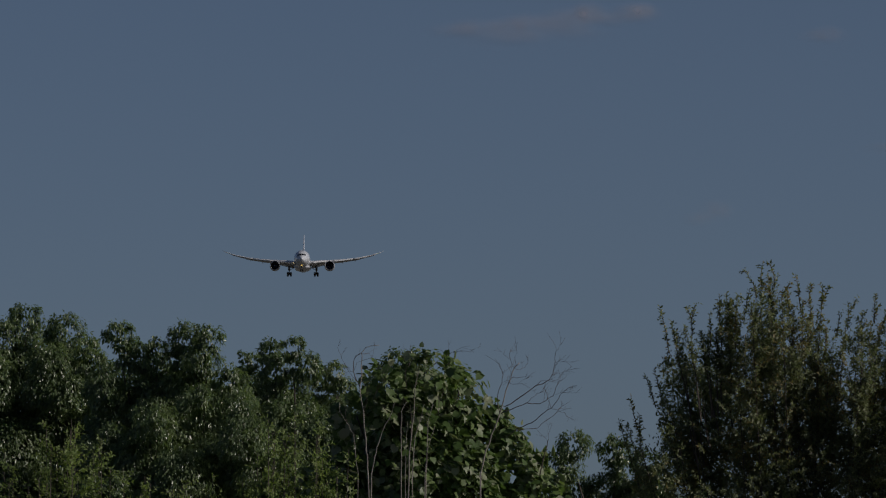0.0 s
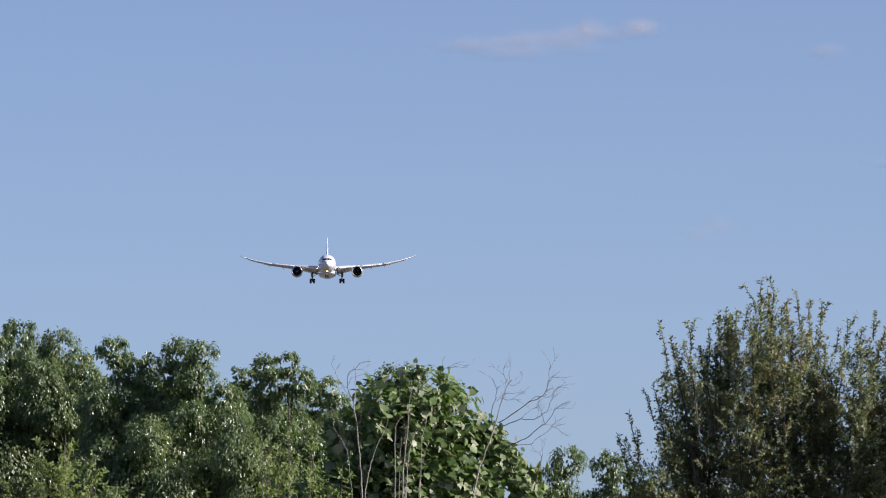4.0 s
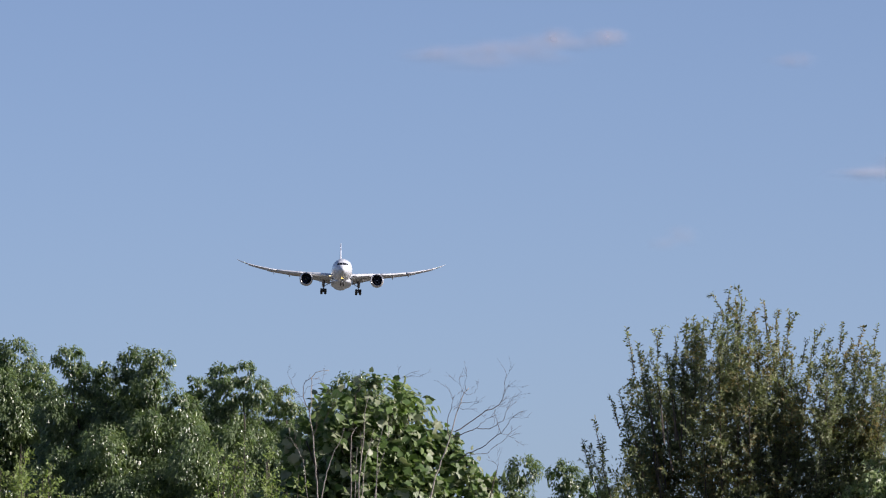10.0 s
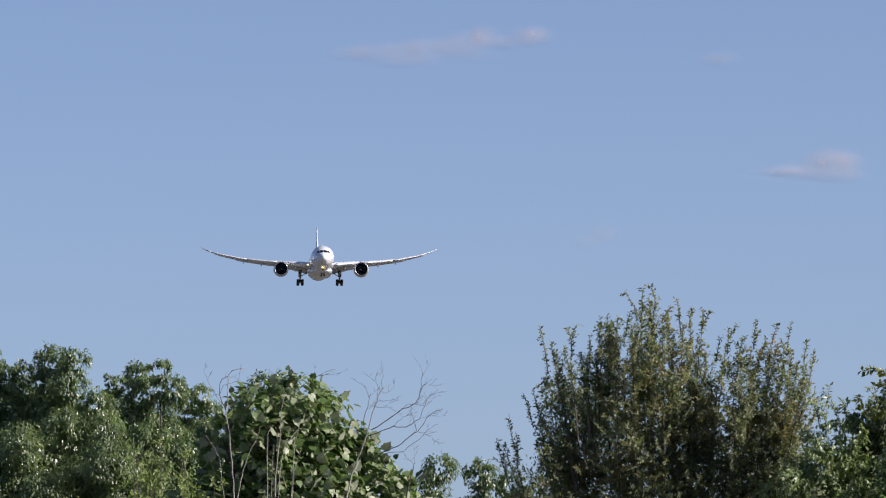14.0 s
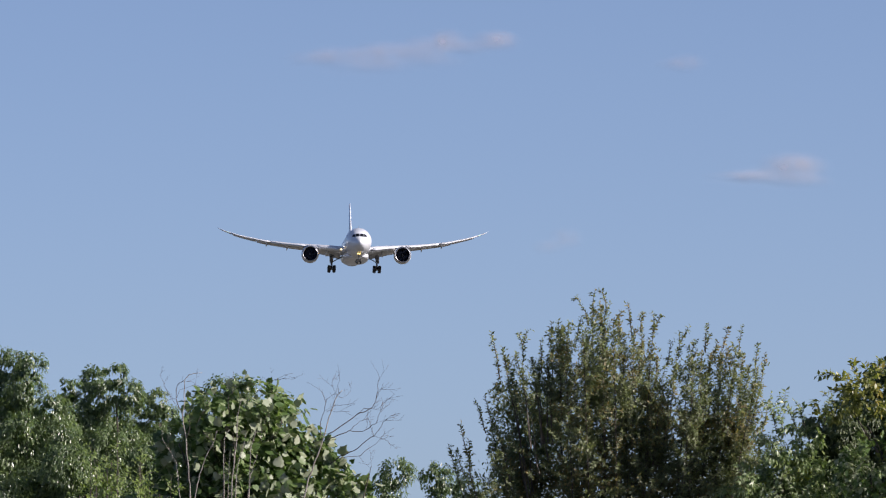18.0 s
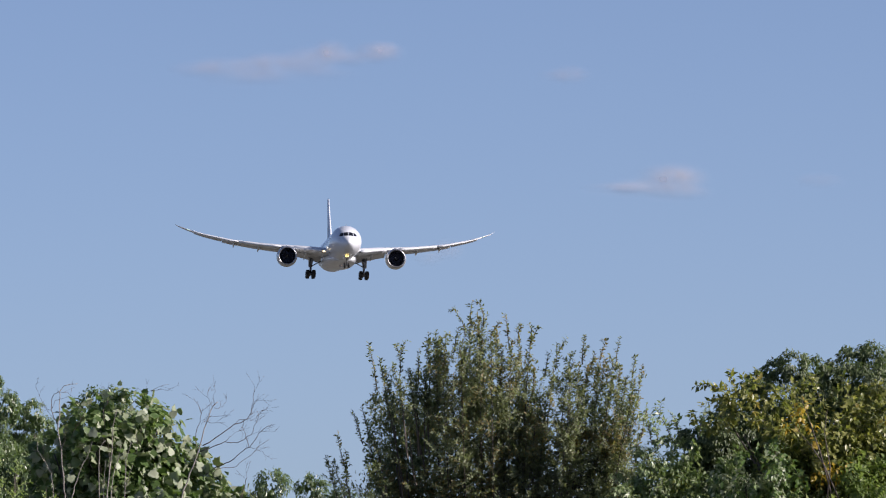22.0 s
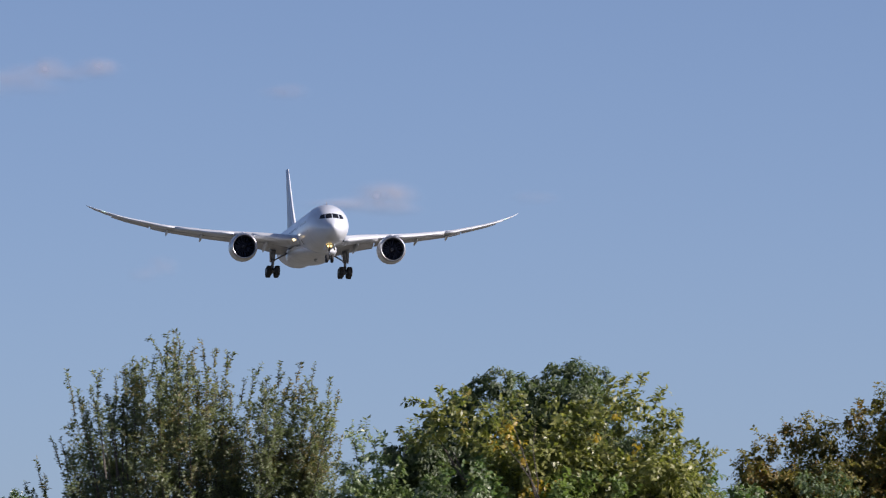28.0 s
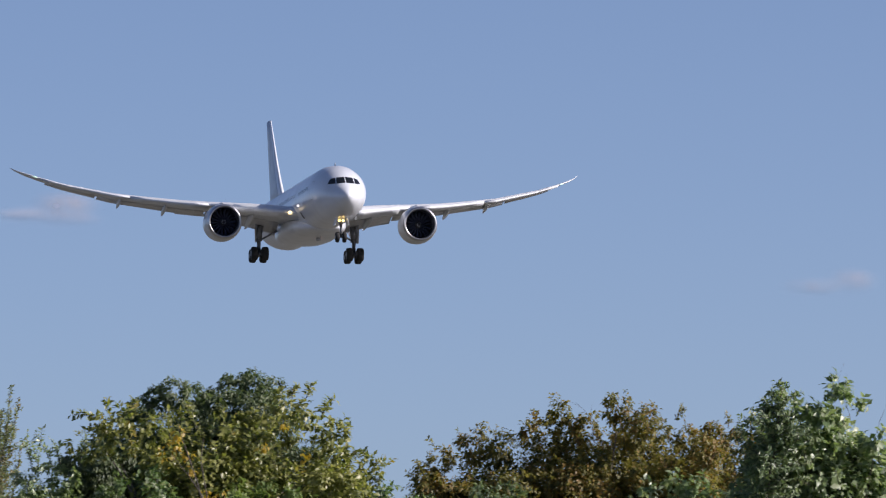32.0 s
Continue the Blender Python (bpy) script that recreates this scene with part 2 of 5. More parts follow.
def cloud_material():
    """Thin evening cloud: soft towards its rim, torn by two sizes of wisps."""
    m, nt, _, out = material("thin_cloud")
    coord = nt.nodes.new("ShaderNodeTexCoord")
    flat = node(nt, "ShaderNodeVectorMath")
    flat.operation = "MULTIPLY"
    flat.inputs[1].default_value = (1, 0, 1)
    nt.links.new(coord.outputs["Object"], flat.inputs[0])
    length = node(nt, "ShaderNodeVectorMath")
    length.operation = "LENGTH"
    nt.links.new(flat.outputs[0], length.inputs[0])
    info = nt.nodes.new("ShaderNodeObjectInfo")
    offset = node(nt, "ShaderNodeVectorMath")
    offset.operation = "MULTIPLY_ADD"
    nt.links.new(info.outputs["Random"], offset.inputs[0])
    offset.inputs[1].default_value = (31, 17, 23)
    even = node(nt, "ShaderNodeVectorMath")
    even.operation = "MULTIPLY"
    even.inputs[1].default_value = (2.6, 2.6, 1.0)
    nt.links.new(flat.outputs[0], even.inputs[0])
    nt.links.new(even.outputs[0], offset.inputs[2])
    wisps = node(nt, "ShaderNodeTexNoise", Scale=0.75, Detail=2.0, Roughness=0.4)
    nt.links.new(offset.outputs[0], wisps.inputs["Vector"])
    rim = nt.nodes.new("ShaderNodeMapRange")
    rim.interpolation_type = "SMOOTHERSTEP"
    rim.inputs["From Min"].default_value, rim.inputs["From Max"].default_value = 1.0, 0.0
    nt.links.new(length.outputs["Value"], rim.inputs["Value"])
    tear = nt.nodes.new("ShaderNodeMapRange")
    tear.inputs["From Min"].default_value, tear.inputs["From Max"].default_value = 0.0, 0.8
    nt.links.new(wisps.outputs[0], tear.inputs["Value"])
    mul = node(nt, "ShaderNodeMath")
    mul.operation = "MULTIPLY"
    nt.links.new(rim.outputs[0], mul.inputs[0])
    nt.links.new(tear.outputs[0], mul.inputs[1])
    thin = node(nt, "ShaderNodeMath")
    thin.operation = "MULTIPLY"
    nt.links.new(mul.outputs[0], thin.inputs[0])
    nt.links.new(info.outputs["Alpha"], thin.inputs[1])
    white = nt.nodes.new("ShaderNodeBsdfDiffuse")
    white.inputs["Color"].default_value = (0.86, 0.75, 0.755, 1)
    back = nt.nodes.new("ShaderNodeBsdfTranslucent")
    back.inputs["Color"].default_value = (0.86, 0.75, 0.755, 1)
    # light scatters so often inside that the whole body faces the sun
    toward = node(nt, "ShaderNodeCombineXYZ", X=sun_way.x, Y=sun_way.y, Z=sun_way.z)
    nt.links.new(toward.outputs[0], white.inputs["Normal"])
    away = node(nt, "ShaderNodeCombineXYZ", X=-sun_way.x, Y=-sun_way.y, Z=-sun_way.z)
    nt.links.new(away.outputs[0], back.inputs["Normal"])
    body = nt.nodes.new("ShaderNodeMixShader")
    body.inputs[0].default_value = 0.3
    nt.links.new(white.outputs[0], body.inputs[1])
    nt.links.new(back.outputs[0], body.inputs[2])
    clear = nt.nodes.new("ShaderNodeBsdfTransparent")
    mixed = nt.nodes.new("ShaderNodeMixShader")
    nt.links.new(thin.outputs[0], mixed.inputs[0])
    nt.links.new(clear.outputs[0], mixed.inputs[1])
    nt.links.new(body.outputs[0], mixed.inputs[2])
    nt.links.new(mixed.outputs[0], out.inputs["Surface"])
    return m


CLOUD = cloud_material()


# ---- mesh helpers ----
def mesh_from(name, verts, faces, mat, smooth=False):
    me = bpy.data.meshes.new(name)
    me.from_pydata([tuple(v) for v in verts], [], faces)
    me.materials.append(mat)
    if smooth:
        me.shade_smooth()
    me.update()
    return me


def part(name, me, parent, label="", at=None):
    ob = new(name, me)
    ob.parent = parent
    if at is not None:
        ob.matrix_basis = at
    return tagged(ob, label)


def loft(rings, closed=True, cap=True):
    """Skin rings of equal length; returns verts and faces."""
    verts, faces, n = [], [], len(rings[0])
    for ring in rings:
        verts.extend(ring)
    for i in range(len(rings) - 1):
        for j in range(n if closed else n - 1):
            k = (j + 1) % n
            faces.append((i * n + j, i * n + k, (i + 1) * n + k, (i + 1) * n + j))
    if cap:
        faces.append(tuple(range(n - 1, -1, -1)))
        faces.append(tuple((len(rings) - 1) * n + j for j in range(n)))
    return verts, faces


def revolve(profile, centre, n=40, cap=False):
    """Turn (y, r) pairs about the Y axis through centre."""
    cx, cy, cz = centre
    rings = [[(cx + r * math.cos(a), cy + y, cz + r * math.sin(a)) for a in (2 * math.pi * j / n for j in range(n))] for y, r in profile]
    return loft(rings, cap=cap)


def tube(points, radii, n=6):
    """A limb along points, thinning by radii."""
    rings = []
    pts = [Vector(p) for p in points]
    for i, p in enumerate(pts):
        way = (pts[min(i + 1, len(pts) - 1)] - pts[max(i - 1, 0)]).normalized()
        side = way.cross(Vector((0.31, 0.95, 0.05)))
        if side.length < 0.05:
            side = way.cross(Vector((1, 0, 0)))
        side.normalize()
        up = way.cross(side)
        rings.append([tuple(p + (side * math.cos(a) + up * math.sin(a)) * radii[i]) for a in (2 * math.pi * j / n for j in range(n))])
    return loft(rings)


def join(pieces):
    verts, faces = [], []
    for v, f in pieces:
        o = len(verts)
        verts.extend(v)
        faces.extend([tuple(i + o for i in face) for face in f])
    return verts, faces


# ---- ground ----
def build_ground():
    rings = [[(r * math.cos(a), r * math.sin(a), 0.0) for a in (2 * math.pi * j / 64 for j in range(64))] for r in (6000, 1500, 400, 120, 20, 0.5)]
    v, f = loft(rings, cap=False)
    f.append(tuple(5 * 64 + j for j in range(64)))
    ob = new("ground", mesh_from("ground", v, f, GRASS))
    tagged(ob, "flat field of dry green grass reaching the horizon", "ground", kind="structure")


build_ground()

# ---- aeroplane ----  (nose towards -Y at y = 0, z = 0 on the fuselage's axis)
STATIONS = [  # metres aft, crown, keel, half width
    (0.0, -0.80, -0.84, 0.02), (0.06, -0.58, -1.06, 0.24), (0.22, -0.36, -1.28, 0.48), (0.5, -0.10, -1.52, 0.76), (1.0, 0.24, -1.82, 1.13),
    (2.0, 0.90, -2.22, 1.66), (3.0, 1.52, -2.49, 2.05), (4.0, 1.98, -2.68, 2.33), (5.5, 2.45, -2.85, 2.62), (7.5, 2.80, -2.95, 2.82),
    (10.0, 2.97, -2.98, 2.885), (44.0, 2.97, -2.98, 2.885), (48.0, 2.96, -2.62, 2.84), (52.0, 2.88, -1.75, 2.55), (56.0, 2.68, -0.62, 1.95),
    (59.5, 2.35, 0.48, 1.2), (62.0, 1.90, 1.12, 0.5), (62.8, 1.62, 1.34, 0.12)]


def section(y):
    ys = [s[0] for s in STATIONS]
    return [float(np.interp(y, ys, [s[k] for s in STATIONS])) for k in (1, 2, 3)]


def hull_ring(y, n=56):
    top, bottom, half = section(y)
    mid, h = (top + bottom) / 2, (top - bottom) / 2
    return [(half * math.cos(a), y, mid + h * math.sin(a)) for a in (2 * math.pi * j / n for j in range(n))]


def hull_y(x, z):
    """How far aft the nose's skin lies at a front-view spot."""
    lo, hi = 0.0, 10.0
    for _ in range(40):
        y = (lo + hi) / 2
        top, bottom, half = section(y)
        mid, h = (top + bottom) / 2, (top - bottom) / 2
        if (x / half) ** 2 + ((z - mid) / h) ** 2 > 1:
            lo = y
        else:
            hi = y
    return hi


def hull_side(y, z, side, proud=0.012):
    top, bottom, half = section(y)
    mid, h = (top + bottom) / 2, (top - bottom) / 2
    return (side * (half * math.sqrt(max(0.0, 1 - ((z - mid) / h) ** 2)) + proud), y, z)


def front_patch(corners, n=8, proud=0.018):
    """A pane on the nose: four front-view corners (x, z), laid on the skin."""
    a, b, c, d = [Vector((x, z)) for x, z in corners]
    verts, faces = [], []
    for i in range(n + 1):
        for j in range(n + 1):
            u, v = j / n, i / n
            q = a.lerp(b, u).lerp(d.lerp(c, u), v)
            verts.append((q.x, hull_y(q.x, q.y) - proud, q.y + proud * 0.4))
    for i in range(n):
        for j in range(n):
            k = i * (n + 1) + j
            faces.append((k, k + 1, k + n + 2, k + n + 1))
    return verts, faces


def side_patch(y0, y1, z0, z1, side, n=6, proud=0.014):
    verts = [hull_side(y0 + (y1 - y0) * j / n, z0 + (z1 - z0) * i / n, side, proud) for i in range(n + 1) for j in range(n + 1)]
    faces = [(i * (n + 1) + j, i * (n + 1) + j + 1, (i + 1) * (n + 1) + j + 1, (i + 1) * (n + 1) + j) for i in range(n) for j in range(n)]
    return verts, faces


SPAN = [2.2, 4.5, 7.0, 9.8, 14.0, 20.0, 25.0, 27.4, 28.8, 29.6, 30.05]
LEAD = [17.6, 19.9, 21.6, 23.5, 26.3, 30.2, 33.5, 35.1, 36.4, 37.6, 39.0]
CHORD = [13.4, 11.2, 9.2, 7.4, 6.0, 4.4, 3.1, 2.45, 1.75, 1.0, 0.25]
RISE = [-1.30, -0.80, -0.40, -0.08, 0.42, 1.40, 2.70, 3.52, 4.10, 4.52, 4.90]


def wing_at(s):
    return [float(np.interp(s, SPAN, row)) for row in (LEAD, CHORD, RISE)]


def foil(s, side, f0=0.0, f1=1.0, thick=0.115, n=12, sink=0.0, ahead=0.0, droop=0.0, swell=1.0):
    """A closed slice of the wing at span s between two chord fractions, drooped by degrees about its front."""
    lead, chord, rise = wing_at(s)
    upper, lower = [], []
    for i in range(n + 1):
        t = f0 + (f1 - f0) * (0.5 - 0.5 * math.cos(math.pi * i / n))
        th = 5 * thick * swell * (0.2969 * math.sqrt(t) - 0.126 * t - 0.3516 * t * t + 0.2843 * t ** 3 - 0.1030 * t ** 4)
        camber = 0.028 * math.sin(math.pi * min(1.0, t)) - 0.02 * t
        upper.append((t, camber + th))
        lower.append((t, camber - th * 0.85))
    ring = []
    c, s_ = math.cos(radians(droop)), math.sin(radians(droop))
    t0, h0 = f0, 0.0
    for t, h in upper + lower[::-1][1 if f1 == 1.0 else 0:-1 if f0 == 0.0 else None]:
        dt, dh = t - t0, h - h0
        ring.append((side * s, lead + chord * (t0 + dt * c + dh * s_) - ahead, rise + chord * (h0 - dt * s_ + dh * c) - sink))
    return ring


def wing_piece(spans, side, **kw):
    return loft([foil(s, side, **kw) for s in spans])


def spread(a, b, n):
    return [a + (b - a) * i / (n - 1) for i in range(n)]


def wheel(parent, name, x, y, z, radius, width):
    """A tyre with rounded shoulders, a rim and a hub, axle along X."""
    n = 28
    prof = [(-0.5, 0.55), (-0.5, 0.82), (-0.42, 0.94), (-0.25, 0.995), (0.0, 1.0), (0.25, 0.995), (0.42, 0.94), (0.5, 0.82), (0.5, 0.55)]
    rings = [[(x + width * u, y + radius * r * math.cos(a), z + radius * r * math.sin(a)) for a in (2 * math.pi * j / n for j in range(n))] for u, r in prof]
    part(name, mesh_from(name, *loft(rings), RUBBER, True), parent, "worn black rubber tyre")
    rim = [[(x + width * u, y + radius * r * math.cos(a), z + radius * r * math.sin(a)) for a in (2 * math.pi * j / n for j in range(n))]
           for u, r in ((-0.53, 0.12), (-0.53, 0.3), (-0.45, 0.54), (0.45, 0.54), (0.53, 0.3), (0.53, 0.12))]
    part("rim", mesh_from("rim", *loft(rings=rim), STEEL, True), parent, "grey metal wheel rim")


def build_engine(plane, side):
    c = (side * 10.1, 17.9, -2.12)
    outer = [(0.42, 1.785), (0.9, 1.855), (1.8, 1.915), (2.8, 1.91), (3.8, 1.82), (4.7, 1.66), (5.25, 1.56), (5.22, 1.50), (4.4, 1.52), (3.4, 1.50)]
    cowl = part("engine", mesh_from("engine_cowl", *revolve(outer, c, 48), COWL, True), plane, "large grey turbofan engine under the wing")
    lip = [(0.42, 1.785), (0.20, 1.735), (0.06, 1.665), (0.0, 1.60), (0.05, 1.53), (0.18, 1.48), (0.36, 1.45)]
    part("inlet_lip", mesh_from("inlet_lip", *revolve(lip, c, 48), LIP, True), cowl, "polished metal inlet lip")
    liner = [(0.36, 1.45), (0.8, 1.42), (1.5, 1.42), (2.2, 1.44)]
    part("inlet_liner", mesh_from("inlet_liner", *revolve(liner, c, 48), LINER, True), cowl, "dark inlet duct")
    back = revolve([(1.95, 1.43), (1.96, 0.02)], c, 40)
    part("fan_case", mesh_from("fan_case", *back, FAN_BLACK), cowl, "black back of the fan case")
    core = [(3.6, 1.42), (4.6, 1.12), (5.6, 0.95), (6.3, 0.78), (6.3, 0.62), (6.9, 0.42), (7.6, 0.06)]
    part("exhaust", mesh_from("exhaust", *revolve(core, c, 36), DARK_METAL, True), cowl, "dark metal exhaust cone")
    cone = [(-0.62, 0.015), (-0.55, 0.10), (-0.40, 0.20), (-0.2, 0.29), (0.0, 0.36), (0.15, 0.38)]
    fan = part("fan", mesh_from("fan_spinner", *revolve(cone, (0, 0, 0), 24), DARK_METAL, True), plane, "black engine fan with pointed spinner", at=pose(c[0], c[1] + 1.55, c[2]))
    part("spinner_mark", mesh_from("spinner_mark", *revolve([(-0.47, 0.168), (-0.43, 0.200)], (0, 0, 0), 18), WHITE), fan, "pale ring painted on the spinner")
    rows = []
    for i in range(6):
        r = 0.36 + (1.40 - 0.36) * i / 5
        lean = 0.12 * math.sin(i / 5 * math.pi) + 0.05 * i / 5
        half = 0.16 + 0.05 * math.sin(i / 5 * math.pi)
        tw = radians(28 + 34 * i / 5)
        row = []
        for u, w in ((-1, 0.0), (0, 0.018), (1, 0.0), (0, -0.018)):
            along, across = u * half, w
            da = (along * math.sin(tw) + across * math.cos(tw)) / r
            row.append((r * math.cos(lean + da), along * math.cos(tw) - across * math.sin(tw), r * math.sin(lean + da)))
        rows.append(row)
    blade = mesh_from("fan_blade", *loft(rows), FAN_BLACK, True)
    for k in range(18):
        part("fan_blade", blade, fan, at=pose(0, 0, 0, 0, 20 * k, 0))
    # pylon and strake
    lead, chord, rise = wing_at(10.1)
    py = []
    for y, z, h, w in ((c[1] + 1.2, -0.22, 0.06, 0.10), (c[1] + 2.6, -0.12, 0.30, 0.24), (c[1] + 4.4, -0.2, 0.55, 0.30), (lead + 0.8, rise - 0.1, 0.75, 0.28), (lead + 3.6, rise - 0.35, 0.5, 0.12)):
        py.append([(c[0] + w * math.cos(a), y, z - h * 0.5 + h * math.sin(a)) for a in (2 * math.pi * j / 14 for j in range(14))])
    part("pylon", mesh_from("pylon", *loft(py), COWL, True), cowl, "grey engine pylon")
    sx = c[0] - side * 1.35
    st = loft([[(sx, c[1] + 0.9, -0.80), (sx - side * 0.02, c[1] + 0.9, -0.82)], [(sx - side * 0.18, c[1] + 2.0, -0.42), (sx - side * 0.2, c[1] + 2.0, -0.44)],
               [(sx, c[1] + 2.3, -0.72), (sx - side * 0.02, c[1] + 2.3, -0.74)]], cap=False)
    part("strake", mesh_from("strake", *st, COWL), cowl)
    return fan


def build_main_gear(plane, side):
    x, y, z = side * 4.98, 30.3, -4.54
    legv = join([tube([(x - side * 0.15, y - 0.1, -1.55), (x, y, -3.0)], [0.31, 0.29], 14), tube([(x, y, -3.0), (x, y, z + 0.05)], [0.21, 0.20], 14),
                 tube([(x, y, -2.95), (x, y, -3.15)], [0.34, 0.34], 14), tube([(x, y - 0.28, -3.1), (x, y - 0.55, -3.7), (x, y - 0.25, -4.2)], [0.07, 0.06, 0.07], 8)])
    gear = part("main_gear", mesh_from("main_gear_leg", *legv, STEEL, True), plane, "lowered main landing gear leg with four wheels")
    brace = join([tube([(x - side * 2.0, y - 0.2, -2.0), (x - side * 1.0, y - 0.1, -2.55), (x, y, -3.1)], [0.11, 0.10, 0.10], 10),
                  tube([(x - side * 0.2, y + 2.6, -1.9), (x, y, -3.2)], [0.12, 0.10], 10)])
    part("brace", mesh_from("brace", *brace, STEEL, True), gear, "grey folding side brace")
    bogie = join([tube([(x, y - 0.85, z + 0.06), (x, y + 0.85, z - 0.10)], [0.15, 0.15], 12), tube([(x - 0.72, y - 0.73, z + 0.06), (x + 0.72, y - 0.73, z + 0.06)], [0.10, 0.10], 10),
                  tube([(x - 0.72, y + 0.73, z - 0.10), (x + 0.72, y + 0.73, z - 0.10)], [0.10, 0.10], 10)])
    part("bogie", mesh_from("bogie", *bogie, STEEL, True), gear, "grey wheel bogie beam")
    for dy, dz in ((-0.73, 0.06), (0.73, -0.10)):
        for dx in (-0.56, 0.56):
            wheel(gear, "wheel", x + dx, y + dy, z + dz, 0.71, 0.68)
    door = loft([[(x + side * 0.46, y - 0.5, -1.35), (x + side * 0.52, y - 0.5, -1.35), (x + side * 0.46, y - 0.4, -3.30), (x + side * 0.40, y - 0.4, -3.30)],
                 [(x - side * 0.30, y + 1.0, -1.35), (x - side * 0.24, y + 1.0, -1.35), (x - side * 0.20, y + 0.8, -3.10), (x - side * 0.26, y + 0.8, -3.10)]])
    part("gear_door", mesh_from("gear_door", *door, WHITE), gear, "white landing gear leg door")


def build_nose_gear(plane):
    y, z = 5.0, -4.64
    leg = join([tube([(0, y - 0.1, -2.5), (0, y, -3.6)], [0.17, 0.15], 14), tube([(0, y, -3.6), (0, y, z)], [0.10, 0.10], 12),
                tube([(0, y + 1.4, -2.7), (0, y, -3.7)], [0.08, 0.07], 10), tube([(0, y - 0.15, -3.7), (0, y - 0.4, -4.0), (0, y - 0.12, -4.4)], [0.05, 0.05, 0.05], 8)])
    gear = part("nose_gear", mesh_from("nose_gear_leg", *leg, STEEL, True), plane, "lowered nose landing gear with two wheels")
    part("axle", mesh_from("axle", *tube([(-0.5, y, z), (0.5, y, z)], [0.08, 0.08], 10), STEEL, True), gear)
    for dx in (-0.36, 0.36):
        wheel(gear, "wheel", dx, y, z, 0.54, 0.38)
    for s in (-1, 1):
        door = loft([[(s * 0.52, y - 1.0, -2.72), (s * 0.56, y - 1.0, -2.72), (s * 0.72, y - 1.0, -3.5), (s * 0.68, y - 1.0, -3.5)],
                     [(s * 0.52, y + 0.7, -2.78), (s * 0.56, y + 0.7, -2.78), (s * 0.72, y + 0.7, -3.5), (s * 0.68, y + 0.7, -3.5)]])
        part("gear_door", mesh_from("gear_door", *door, WHITE), gear, "white nose gear door")
        cv = revolve([(0.0, 0.01), (-0.02, 0.08), (-0.01, 0.125), (0.04, 0.13), (0.14, 0.08)], (s * 0.19, y - 0.32, -2.98), 16)
        part("taxi_light", mesh_from("taxi_light", *cv, LAMP_AMBER, True), gear, "lit amber nose gear lamp")
    bar = tube([(-0.30, y - 0.16, -2.98), (0.30, y - 0.16, -2.98)], [0.05, 0.05], 8)
    part("lamp_bar", mesh_from("lamp_bar", *bar, STEEL, True), gear)


